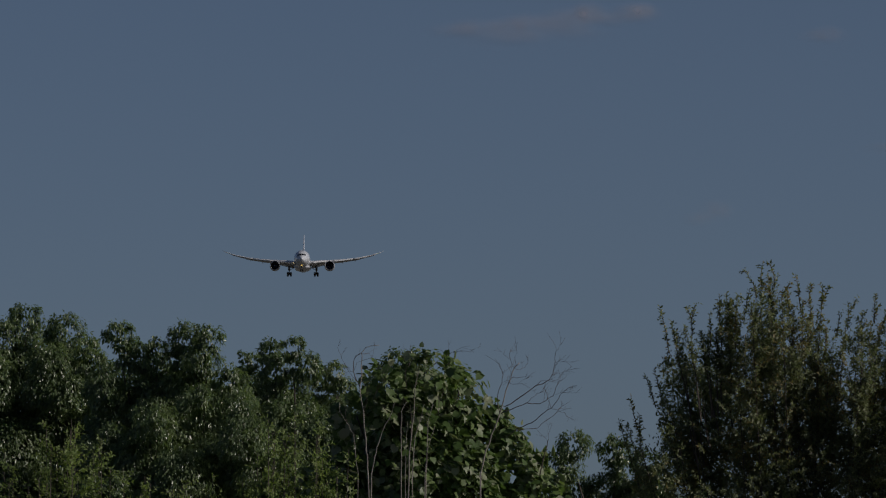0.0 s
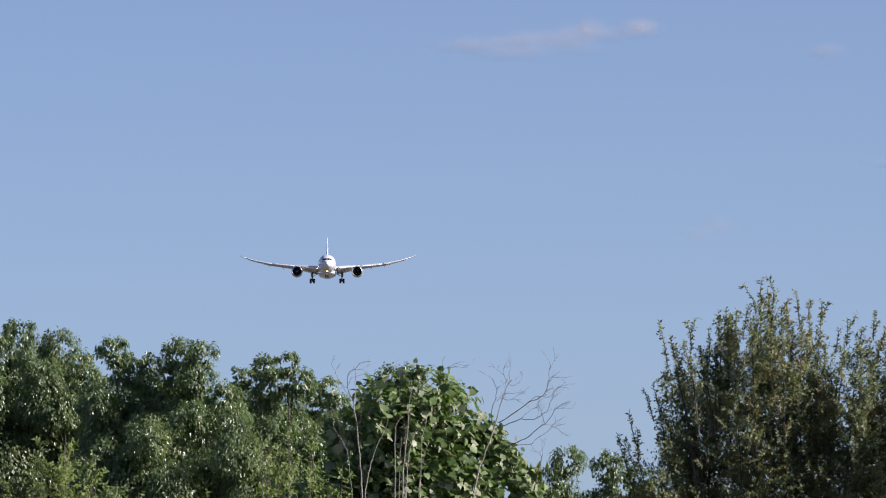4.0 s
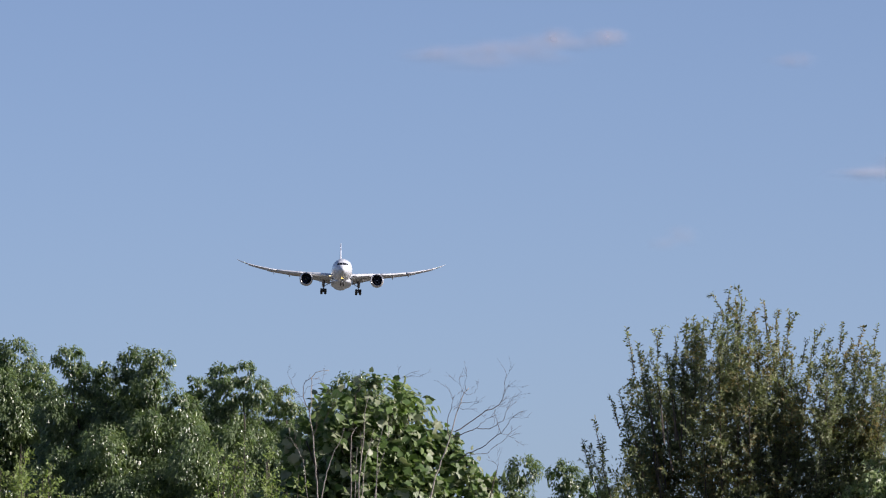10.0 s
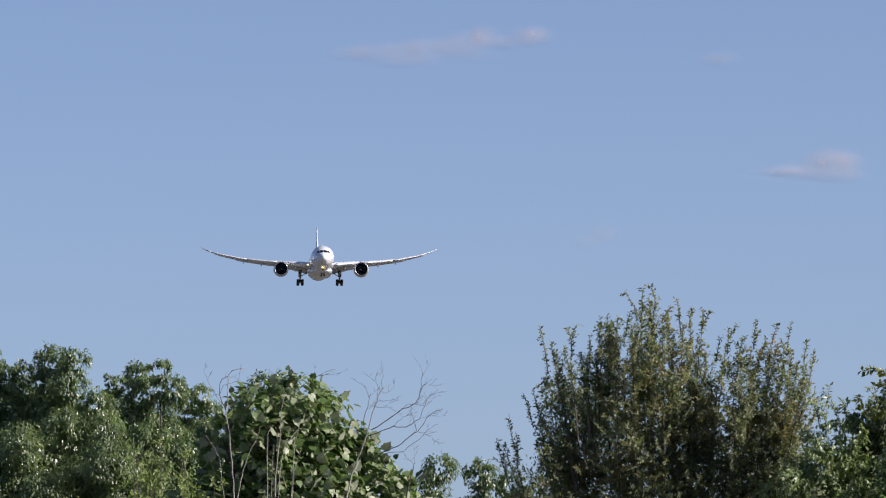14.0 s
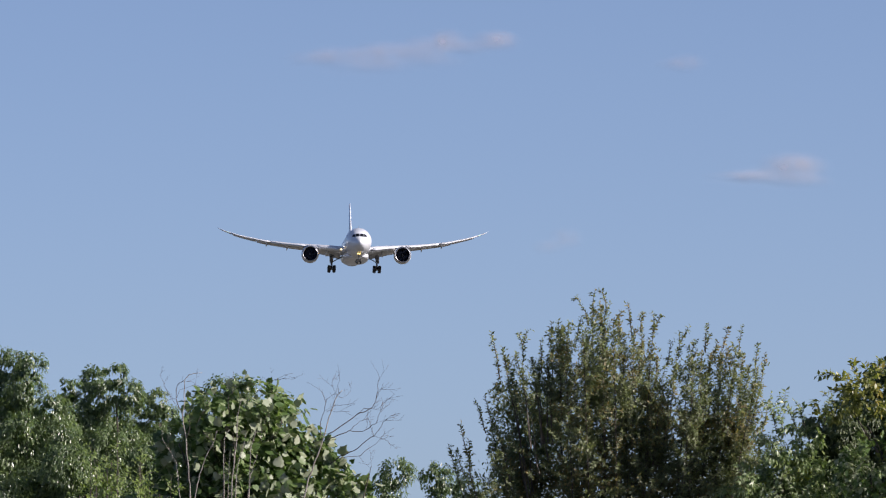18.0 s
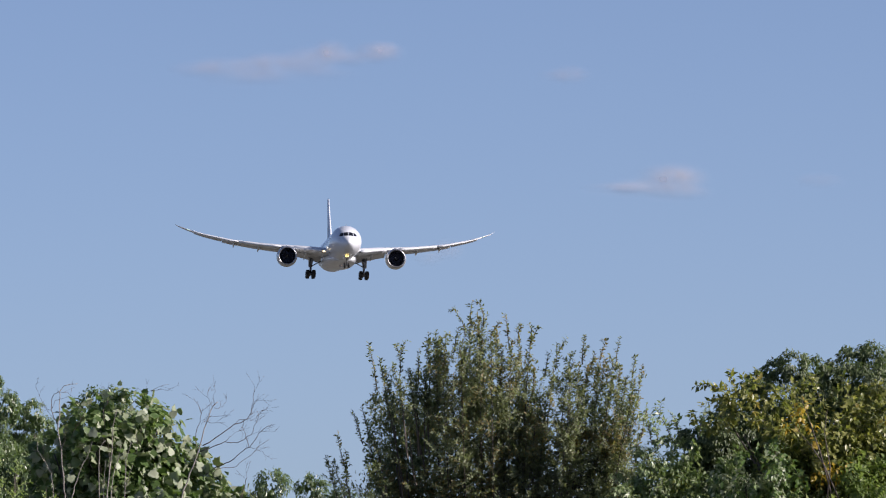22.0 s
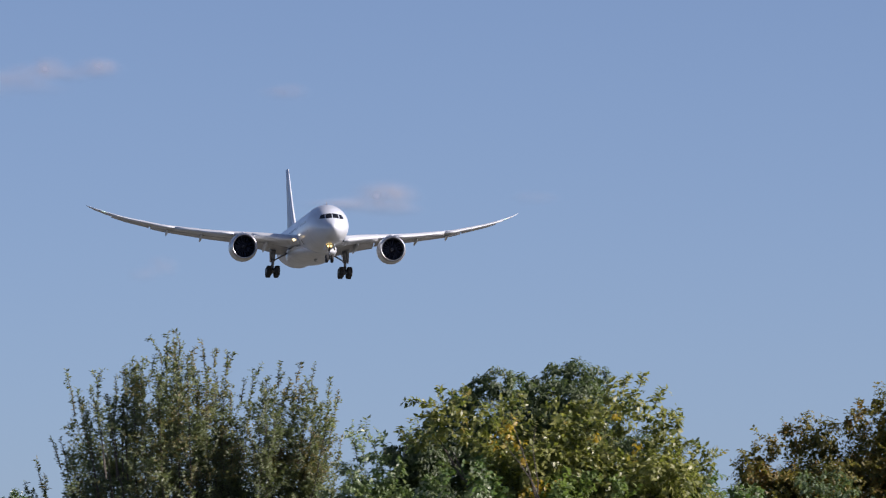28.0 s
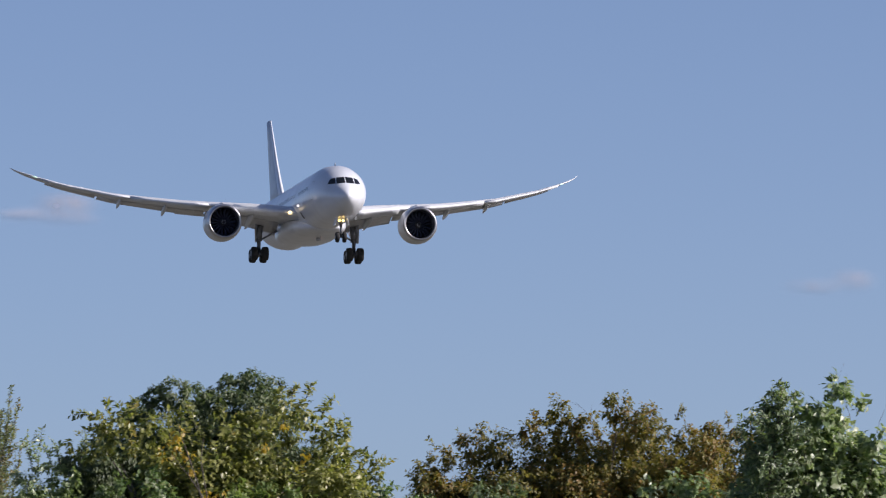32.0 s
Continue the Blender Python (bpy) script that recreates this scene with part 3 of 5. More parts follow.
def build_plane():
    plane = tagged(new("airliner"), "white twin-engine airliner on approach with landing gear lowered", "airplane")
    ys = [0.0, 0.03, 0.08, 0.16, 0.28, 0.45, 0.7, 1.0, 1.4, 1.8, 2.2, 2.6, 3.0, 3.5, 4.0, 4.7, 5.5, 6.5, 7.5, 8.7, 10.0]
    ys += spread(12, 44, 17) + spread(46, 62.8, 14)
    part("fuselage", mesh_from("fuselage", *loft([hull_ring(y) for y in ys]), WHITE, True), plane, "long white fuselage with rounded nose")
    # wing-to-body fairing
    rings = []
    for y, w, low, high in ((15.5, 0.8, -2.9, -2.4), (17.2, 1.9, -3.12, -1.9), (19.5, 2.6, -3.32, -1.3), (24, 3.0, -3.46, -0.9), (30, 3.05, -3.48, -0.9), (34, 2.8, -3.36, -1.2), (37, 2.1, -3.12, -1.9), (39, 0.8, -2.85, -2.4)):
        mid, h = (low + high) / 2, (high - low) / 2
        rings.append([(w * math.copysign(abs(math.cos(a)) ** 0.75, math.cos(a)), y, mid + h * math.copysign(abs(math.sin(a)) ** 0.8, math.sin(a))) for a in (2 * math.pi * (j + 0.5) / 36 for j in range(36))])
    part("belly_fairing", mesh_from("belly_fairing", *loft(rings), WHITE, True), plane, "bulged white belly fairing")
    # flight deck windows
    for s in (-1, 1):
        inner = [(s * 0.055, 0.55), (s * 0.90, 0.50), (s * 0.83, 1.17), (s * 0.05, 1.25)]
        outer = [(s * 0.99, 0.48), (s * 1.66, 0.50), (s * 1.40, 1.03), (s * 0.93, 1.16)]
        part("cockpit_window", mesh_from("cockpit_window", *front_patch(inner), GLASS_DARK, True), plane, "dark front cockpit window")
        part("cockpit_window", mesh_from("cockpit_window", *front_patch(outer), GLASS_DARK, True), plane, "dark side cockpit window")
    # cabin doors and windows
    for s in (-1, 1):
        for y in (7.0, 17.2, 40.5, 52.0):
            w = 0.55
            frame_ = join([side_patch(y - w, y - w + 0.05, -0.75, 1.15, s), side_patch(y + w - 0.05, y + w, -0.75, 1.15, s),
                           side_patch(y - w, y + w, 1.10, 1.15, s), side_patch(y - w, y + w, -0.75, -0.70, s)])
            part("cabin_door", mesh_from("cabin_door", *frame_, SEAM, True), plane, "closed white cabin door with dark outline")
        for k in range(56):
            y = 9.2 + k * 0.72
            if min(abs(y - d) for d in (17.2, 40.5)) < 0.9:
                continue
            me = mesh_from("cabin_window", *side_patch(y - 0.12, y + 0.12, 0.40, 0.80, s, 2), CABIN_GLASS, True)
            part("cabin_window", me, plane)
    fans = []
    for s in (-1, 1):
        wing = part("wing", mesh_from("wing", *wing_piece(SPAN[:1] + spread(3.5, 25, 14) + [26.2] + SPAN[7:], s, f1=1.0), WING_GREY, True), plane, "long grey swept wing bent upwards")
        for a, b, n in ((3.6, 8.6, 6), (11.0, 18.5, 6), (18.6, 27.3, 7)):
            me = mesh_from("slat", *wing_piece(spread(a, b, n), s, f0=0.0, f1=0.13, sink=0.05, ahead=0.24, droop=6, swell=1.08), WING_GREY, True)
            part("slat", me, wing, "lowered leading-edge slat")
        for a, b, n, d in ((3.2, 8.8, 5, 15), (9.0, 10.6, 3, 9), (10.8, 21.4, 8, 8)):
            me = mesh_from("flap", *wing_piece(spread(a, b, n), s, f0=0.76, f1=1.04, sink=0.10, ahead=-0.12, droop=d, thick=0.12), FLAP_GREY, True)
            part("flap", me, wing, "lowered trailing-edge flap")
        me = mesh_from("aileron", *wing_piece(spread(21.6, 26.6, 5), s, f0=0.74, f1=1.05, sink=0.05, droop=6, thick=0.11), FLAP_GREY, True)
        part("aileron", me, wing)
        for span, size in ((6.2, 1.2), (14.8, 0.95), (19.3, 0.8)):
            lead, chord, rise = wing_at(span)
            y0 = lead + chord * 0.42
            long = chord * 0.75
            rings = []
            for u in spread(0, 1, 9):
                r = 0.30 * size * math.sin(math.pi * min(1, u ** 0.8)) ** 0.7 + 0.015
                drop = 0.25 + 0.55 * size * u + 0.75 * size * max(0, u - 0.55)
                rings.append([(s * span + r * 0.62 * math.cos(t), y0 + long * u, rise - chord * 0.02 - drop * 0.75 + r * 1.25 * math.sin(t)) for t in (2 * math.pi * j / 12 for j in range(12))])
            part("flap_fairing", mesh_from("flap_fairing", *loft(rings), WING_GREY, True), wing, "pointed flap track fairing")
        lead, chord, rise = wing_at(3.25)
        lamp = revolve([(0.0, 0.01), (-0.03, 0.12), (0.0, 0.17), (0.10, 0.19), (0.4, 0.17)], (s * 3.35, lead - 0.35, rise - 0.02), 18)
        part("landing_light", mesh_from("landing_light", *lamp, LAMP_WARM if s < 0 else GLASS_DARK, True), wing, "lit landing light in the wing root" if s < 0 else "dark landing light in the wing root")
        lamp = revolve([(0.0, 0.01), (-0.03, 0.07), (0.0, 0.11), (0.3, 0.11)], (s * 2.9, 15.6, -0.62), 14)
        part("runway_light", mesh_from("runway_light", *lamp, LAMP_FAINT if s < 0 else GLASS_DARK, True), plane, "small round lamp on the fuselage side")
        lead, chord, rise = wing_at(27.6)
        tip = tube([(s * 27.6, lead - 0.06, rise), (s * 28.0, lead + 0.35, rise + 0.18)], [0.06, 0.05], 8)
        part("tip_light", mesh_from("tip_light", *tip, LAMP_GREEN, True), wing, "small navigation light")
        fans.append(build_engine(plane, s))
        build_main_gear(plane, s)
        # tailplane
        rings = []
        for u in spread(0, 1, 6):
            sp, y0, ch, zz = 0.9 + 9.0 * u, 54.2 + 6.6 * u, 5.6 - 3.7 * u, 1.35 + 0.95 * u
            ring = []
            for i in range(20):
                t = 2 * math.pi * i / 20
                ring.append((s * sp, y0 + ch * (0.5 - 0.5 * math.cos(t)), zz + ch * 0.045 * math.sin(t)))
            rings.append(ring)
        part("tailplane", mesh_from("tailplane", *loft(rings), WING_GREY, True), plane, "grey horizontal tailplane")
    # fin with its rudder
    def fin(f0, f1, grow=1.0, u0=0.0, u1=1.0):
        rings = []
        for u in spread(u0, u1, 8):
            y0, ch, zz = 48.6 + 9.6 * u - 1.6 * (1 - u) ** 4, 9.4 - 6.1 * u + 1.6 * (1 - u) ** 4, 2.5 + 9.6 * u
            ring = []
            for i in range(24):
                t = 2 * math.pi * i / 24
                fr = 0.5 - 0.5 * math.cos(t)
                fr2 = f0 + (f1 - f0) * fr
                th = 0.056 * math.sqrt(max(0.0, fr2)) * (1 - fr2) * 1.9 + 0.002
                ring.append((math.copysign(1, math.sin(t) + 1e-9) * ch * th * grow * (1 if 0 < i % 12 else (1 if f0 > 0 and i == 0 else 0.05)), y0 + ch * fr2, zz))
            rings.append(ring)
        return loft(rings)
    tail = part("tail_fin", mesh_from("tail_fin", *fin(0.13, 0.70), FIN_GREY, True), plane, "tall pale blue-grey tail fin")
    part("leading_edge", mesh_from("leading_edge", *fin(0.0, 0.125), WHITE, True), tail, "white leading edge of the fin")
    part("rudder", mesh_from("rudder", *fin(0.705, 1.0, 0.95), FIN_GREY, True), plane, "pale grey rudder")
    build_nose_gear(plane)
    for y, z0 in ((8.8, 2.90), (24.0, 2.97)):
        blade = loft([[(-0.03, y, z0 - 0.05), (0.03, y, z0 - 0.05), (0.03, y + 0.7, z0 - 0.05), (-0.03, y + 0.7, z0 - 0.05)],
                      [(-0.015, y + 0.3, z0 + 0.38), (0.015, y + 0.3, z0 + 0.38), (0.015, y + 0.6, z0 + 0.38), (-0.015, y + 0.6, z0 + 0.38)]])
        part("antenna", mesh_from("antenna", *blade, SEAM), plane, "small dark blade antenna")
    dome = revolve([(-0.02, 0.01), (0.0, 0.10), (0.12, 0.16), (0.24, 0.10), (0.26, 0.01)], (0, 21.5, -3.40), 14)
    part("beacon_base", mesh_from("beacon_base", *dome, SEAM, True), plane)
    lens = loft([[(0.17 * math.cos(a) * r, -0.17 * abs(math.sin(a)) * r, z) for a in spread(0, math.pi, 9)] for z, r in ((0.10, 0.7), (0.02, 1.0), (-0.08, 0.95), (-0.17, 0.4))])
    beacon = part("beacon", mesh_from("beacon", *lens, LAMP_RED, True), plane, "turning red anti-collision beacon", at=pose(0, 21.6, -3.55))
    shroud = loft([[(0.20 * math.cos(a) * r, 0.20 * abs(math.sin(a)) * r - 0.01, z) for a in spread(0, math.pi, 9)] for z, r in ((0.13, 0.9), (0.03, 1.05), (-0.10, 1.05), (-0.20, 0.8))])
    part("shroud", mesh_from("shroud", *shroud, SEAM, True), beacon, "grey back of the beacon")
    drain = loft([[(-0.02, 19.6, -3.4), (0.02, 19.6, -3.4), (0.02, 20.0, -3.4), (-0.02, 20.0, -3.4)], [(-0.01, 19.9, -3.95), (0.01, 19.9, -3.95), (0.01, 20.1, -3.95), (-0.01, 20.1, -3.95)]])
    part("drain_mast", mesh_from("drain_mast", *drain, SEAM), plane)
    part("vent", mesh_from("vent", *side_patch(15.2, 15.9, -1.95, -1.30, -1, 4, 0.05), DARK_METAL, True), plane, "dark oval vent in the fuselage side")
    return plane, fans, beacon


airliner, fans, beacon = build_plane()

# ---- plants ----
rng = np.random.default_rng(7)


def unit(v):
    return v / np.maximum(1e-9, np.linalg.norm(v, axis=1, keepdims=True))


FOLDED = (np.array([(0, 0, 0), (0.42, -0.5, 0.10), (0.5, 0, 0.0), (0.42, 0.5, 0.10), (1, 0, -0.08)], float), [(0, 1, 2), (1, 4, 2), (0, 2, 3), (2, 4, 3)])
SMALL = (np.array([(0, 0, 0), (0.45, -0.5, 0.10), (1, 0, -0.05), (0.45, 0.5, 0.10)], float), [(0, 1, 2), (0, 2, 3)])
LOBED = (np.array([(0, 0, 0), (-0.06, 0.26, 0.03), (0.18, 0.50, 0.06), (0.40, 0.40, 0.03), (0.58, 0.42, 0.05), (0.70, 0.22, 0.02), (1.0, 0, -0.08),
                   (0.70, -0.22, 0.02), (0.58, -0.42, 0.05), (0.40, -0.40, 0.03), (0.18, -0.50, 0.06), (-0.06, -0.26, 0.03), (0.42, 0, 0.0)], float),
         [(0, 12, 2, 1), (12, 4, 3, 2), (12, 6, 5, 4), (0, 11, 10, 12), (12, 10, 9, 8), (12, 8, 7, 6)])


def leaf_mesh(name, pos, way, face, length, width, form, mat):
    """All leaves of a crown: each one its own folded blade at pos, tip along way, upper side to face."""
    way = unit(way)
    side = unit(np.cross(way, face))
    up = np.cross(side, way)
    tv, tf = form
    v = (pos[:, None, :] + length[:, None, None] * tv[None, :, 0:1] * way[:, None, :] + width[:, None, None] * tv[None, :, 1:2] * side[:, None, :]
         + length[:, None, None] * tv[None, :, 2:3] * up[:, None, :])
    k = len(tv)
    v = v.reshape(-1, 3)
    sizes = np.array([len(f) for f in tf])
    flat = np.concatenate([np.array(f) for f in tf])
    n = len(pos)
    loops = (flat[None, :] + (np.arange(n) * k)[:, None]).ravel()
    totals = np.tile(sizes, n)
    starts = np.concatenate([[0], np.cumsum(totals)[:-1]])
    me = bpy.data.meshes.new(name)
    me.vertices.add(len(v))
    me.vertices.foreach_set("co", v.astype(np.float32).ravel())
    me.loops.add(len(loops))
    me.loops.foreach_set("vertex_index", loops.astype(np.int32))
    me.polygons.add(len(totals))
    me.polygons.foreach_set("loop_start", starts.astype(np.int32))
    me.materials.append(mat)
    me.update(calc_edges=True)
    return me


def lobe_leaves(lobes, per_area, spread_in=0.45, droop=0.6, jitter=0.55, face_up=0.5, clump=0.0, ragged=0.17, full=False):
    """Leaves over rounded masses (x, y, z, r): on a ragged shell, hanging or lifting at the tip."""
    P, D, F = [], [], []
    for x, y, z, r in lobes:
        # the foot of a crown, in the shade of the rest, is sparser
        n = int(per_area * 12.57 * r * r * (1.0 if z + r > 4.12 else 0.2)) + 3
        d = unit(rng.normal(size=(n, 3)))
        if clump:
            seeds = unit(rng.normal(size=(max(6, int(n / 22)), 3)))
            pick = rng.integers(0, len(seeds), n)
            d = unit(seeds[pick] + rng.normal(size=(n, 3)) * clump)
            reach = (1.07 - ragged + 1.3 * ragged * rng.random(len(seeds)) ** 1.5)[pick]
        else:
            reach = np.ones(n)
        depth = 1 - spread_in * rng.random(n) ** 1.2
        p = d * (r * depth * reach)[:, None] * np.array([1, 1, 0.95]) + np.array([x, y, z])
        way = d * 0.55 + np.array([0, 0, -droop]) + rng.normal(size=(n, 3)) * jitter
        P.append(p)
        D.append(way)
        F.append(d * 0.8 + np.array([0, 0, face_up]) + np.array(sun_way) * 0.7 + rng.normal(size=(n, 3)) * 0.28)
    P, D, F = np.vstack(P), np.vstack(D), np.vstack(F)
    # no leaves deep inside the masses, where none would grow
    keep = np.ones(len(P), bool)
    for x, y, z, r in () if full else lobes:
        keep &= ((P - np.array([x, y, z])) ** 2).sum(1) > (0.52 * r) ** 2
    return P[keep], D[keep], F[keep]


def heap(bumps, y, floor, depth, step=0.34, r0=0.26, grow=0.02, sway=0.22, fill=True):
    """Rounded masses stacked under the tops (x, z) of a crown down to floor."""
    lobes = []
    for x, top, *own in bumps:
        r = own[0] if own else r0
        z, k, cx = top + 0.06 - r, 0, x
        foot = own[1] if len(own) > 1 else floor
        while z > foot:
            lobes.append((cx, y + depth * (rng.random() - 0.62), z, r))
            if k > (1 if fill else 0):
                lobes.append((cx + (rng.random() - 0.5) * 0.7, y - depth * 0.5 + depth * 0.5 * rng.random(), z - 0.1, r * (0.8 + 0.3 * rng.random())))
            k += 1
            z -= min(step, 1.25 * r)
            r = min(0.5, r + grow + 0.03 * rng.random())
            cx += (rng.random() - 0.5) * 2 * sway
    # the dense body between the rounded tops
    tops = sorted((b[0], b[1]) for b in bumps)
    xs, zs = [t[0] for t in tops], [t[1] for t in tops]
    for x in np.arange(xs[0], xs[-1] + 0.01, 0.30) if fill else ():
        z = float(np.interp(x, xs, zs)) - 0.62
        while z > floor:
            lobes.append((x + rng.normal() * 0.07, y + 0.15 + rng.normal() * 0.22, z - 0.1 * rng.random(), 0.25 + 0.1 * rng.random()))
            z -= 0.36
    return lobes


def wood(tree, x, y, top, targets, mat, girth=0.11):
    """A tapered trunk, and a limb to each of the targets."""
    pts = [(x + 0.05 * math.sin(3.1 * k + x), y + 0.05 * math.cos(2.3 * k), top * k / 6) for k in range(7)]
    part("trunk", mesh_from("trunk", *tube(pts, [girth * (1 - 0.09 * k) for k in range(7)], 10), mat, True), tree)
    for tx, ty, tz in targets:
        k = min(6, max(2, int(6 * min(1, (tz - 1.5) / max(0.1, top)) * 0.8)))
        a = Vector(pts[k])
        b = Vector((tx, ty, tz))
        mid = a.lerp(b, 0.5) + Vector((rng.normal() * 0.06, rng.normal() * 0.06, 0.12))
        part("limb", mesh_from("limb", *tube([a, mid, b], [girth * 0.4, girth * 0.2, 0.006], 7), mat, True), tree)


def sizes(n, length, ratio, vary=0.3):
    s = length * (1 + vary * (rng.random(n) * 2 - 1))
    return s, s * ratio * (0.85 + 0.3 * rng.random(n))


def single_leaves(thing, p, d, f, L, W, pick, form, mat, under=None):
    """The leaves nearest to the eye, each an object of its own on one of four shared blades; under: a skin of another colour below."""
    one = np.array([[0.0, 0, 0]])
    ratio = float(np.mean(W / L))
    shapes = [leaf_mesh("leaf", one, np.array([[1.0, 0, 0]]), np.array([[0.0, 0.1 * k, 1]]), np.array([1.0]), np.array([ratio * (0.9 + 0.06 * k)]), form, mat) for k in range(4)]
    for me in shapes if under else ():
        bm = bmesh.new()
        bm.from_mesh(me)
        below = bmesh.ops.duplicate(bm, geom=bm.faces[:])["geom"]
        for g in below:
            if isinstance(g, bmesh.types.BMVert):
                g.co.z -= 0.03
            elif isinstance(g, bmesh.types.BMFace):
                g.material_index = 1
                g.normal_flip()
        bm.to_mesh(me)
        bm.free()
        me.materials.append(under)
    grown = []
    for k, i in enumerate(pick):
        w, up = Vector(d[i]).normalized(), Vector(f[i])
        s = w.cross(up).normalized()
        n = s.cross(w)
        m = Matrix(((w.x, -s.x, n.x, p[i][0]), (w.y, -s.y, n.y, p[i][1]), (w.z, -s.z, n.z, p[i][2]), (0, 0, 0, 1)))
        grown.append(part("leaf", shapes[k % 4], thing, at=m))
        grown[-1].scale = (float(L[i]),) * 3
    return grown


# leafy shoots
class Shoots:
    """Leaves set round thin shoots, gathered for one crown."""

    def __init__(self):
        self.P, self.D, self.F, self.stems = [], [], [], []

    def leaves(self, pts, gap, out=0.6, flat=0.0, light=0.9):
        pts = np.array(pts, float)
        seg = np.linalg.norm(np.diff(pts, axis=0), axis=1)
        run = np.concatenate([[0], np.cumsum(seg)])
        n = max(3, int(run[-1] / gap))
        t = (np.arange(n) + rng.random(n)) / n * run[-1]
        p = np.stack([np.interp(t, run, pts[:, k]) for k in range(3)], 1)
        way = unit(pts[-1:] - pts[:1])[0]
        side = np.cross(way, rng.normal(size=3))
        side = side / max(1e-6, np.linalg.norm(side))
        other = np.cross(way, side)
        a = np.arange(n) * (3.1416 if flat else 2.4) + rng.normal(size=n) * 0.3
        d = np.cos(a)[:, None] * side + np.sin(a)[:, None] * other * (1 - flat) + way * out + rng.normal(size=(n, 3)) * 0.28
        self.P.append(p)
        self.D.append(d)
        self.F.append(way * 0.4 + np.array(sun_way) * light + rng.normal(size=(n, 3)) * 0.38)

    def shoot(self, root, way, long, gap, radius=0.003, bow=0.12, out=0.6, flat=0.0, bare=0.0):
        way = np.array(way, float) / np.linalg.norm(way)
        bend = rng.normal(size=3) * bow * long
        pts = [root + way * long * k / 4 + bend * (k / 4) ** 2 for k in range(5)]
        first = pts if not bare else [pts[0] + (pts[-1] - pts[0]) * bare] + pts[2:]
        self.leaves(first, gap, out, flat)
        self.stems.append(tube(pts[::2], [radius, radius * 0.7, radius * 0.35], 3))
        return pts

    def add(self, p, d, f):
        self.P.append(p)
        self.D.append(d)
        self.F.append(f)

    def crown(self, tree, leaf, ratio, form, mat, name="crown", label="", vary=0.35):
        P, D, F = np.vstack(self.P), np.vstack(self.D), np.vstack(self.F)
        L, W = sizes(len(P), leaf, ratio, vary)
        part(name, leaf_mesh(name, P, D, F, L, W, form, mat), tree, label)
        if self.stems:
            tagged(part("twig", mesh_from("twig", *join(self.stems), TWIG_BARK), tree), kind="stuff")


def lobed_tree(name, label, bumps, y, floor, depth, leaf, ratio, mat, density, bark=BARK, droop=0.6, form=FOLDED, r0=0.26, clump=0.3, jitter=0.55, category="tree", step=0.34, face_up=0.5, sway=0.22,
               single=0, single_mat=None, ragged=0.17, fill=True, sprigs=0, tips=()):
    tree = tagged(new(name), label, category, "trees and bushes in the row")
    xs = [b[0] for b in bumps]
    base = (sum(xs) / len(xs), y)
    tree.location = (base[0], base[1], 0)
    lobes = heap(bumps, y, floor, depth, r0=r0, step=step, sway=sway, fill=fill)
    lobes = [(a - base[0], b - base[1], c, r) for a, b, c, r in lobes]
    wood(tree, 0, 0.2, floor + 0.7, [(a, b + 0.1, c - 0.25) for a, b, c, r in lobes[::4]], bark)
    p, d, f = lobe_leaves(lobes, density, droop=droop, clump=clump, jitter=jitter, face_up=face_up, ragged=ragged)
    if sprigs:
        loose = Shoots()
        for a, b, c, r in lobes:
            for k in range(int(sprigs * r * r * 12.57 * (1.0 if c + r > 4.12 else 0.3))):
                way = unit(rng.normal(size=(1, 3)))[0]
                way[1] -= 0.25
                way[2] += 0.15
                loose.shoot(np.array([a, b, c]) + way * r * 0.72, way + np.array([0, 0, 0.25]) + rng.normal(size=3) * 0.3, r * (0.30 + 0.42 * rng.random() ** 2), leaf * 0.30, 0.003, 0.3, 0.5, flat=0.6)
        for x, z, lx, lz, long in tips:
            at = np.array([x - base[0], -0.25 + rng.normal() * 0.1, z])
            line = loose.shoot(at, (lx, rng.normal() * 0.1, lz), long, leaf * 0.30, 0.005, 0.15, 0.5, flat=0.5)
            for q in line[1:4]:
                for k in range(2):
                    loose.shoot(q, np.array([lx, 0, lz]) + rng.normal(size=3) * 0.6, long * (0.25 + 0.25 * rng.random()), leaf * 0.32, 0.003, 0.2, 0.4, flat=0.6)
        p, d, f = (np.vstack([q] + more) for q, more in ((p, loose.P), (d, loose.D), (f, loose.F)))
        tagged(part("twig", mesh_from("twig", *join(loose.stems), TWIG_BARK), tree), kind="stuff")
    L, W = sizes(len(p), leaf, ratio)
    rest = np.ones(len(p), bool)
    if single:
        pick = np.nonzero((p[:, 1] < -0.3) & (p[:, 2] > 4.0))[0]
        pick = pick[rng.permutation(len(pick))[:single]]
        rest[pick] = False
        single_leaves(tree, p, d, f, L, W, pick, form, single_mat)
    tagged(part("crown", leaf_mesh("crown", p[rest], d[rest], f[rest], L[rest], W[rest], form, mat), tree), kind="stuff" if single else "")
    return tree


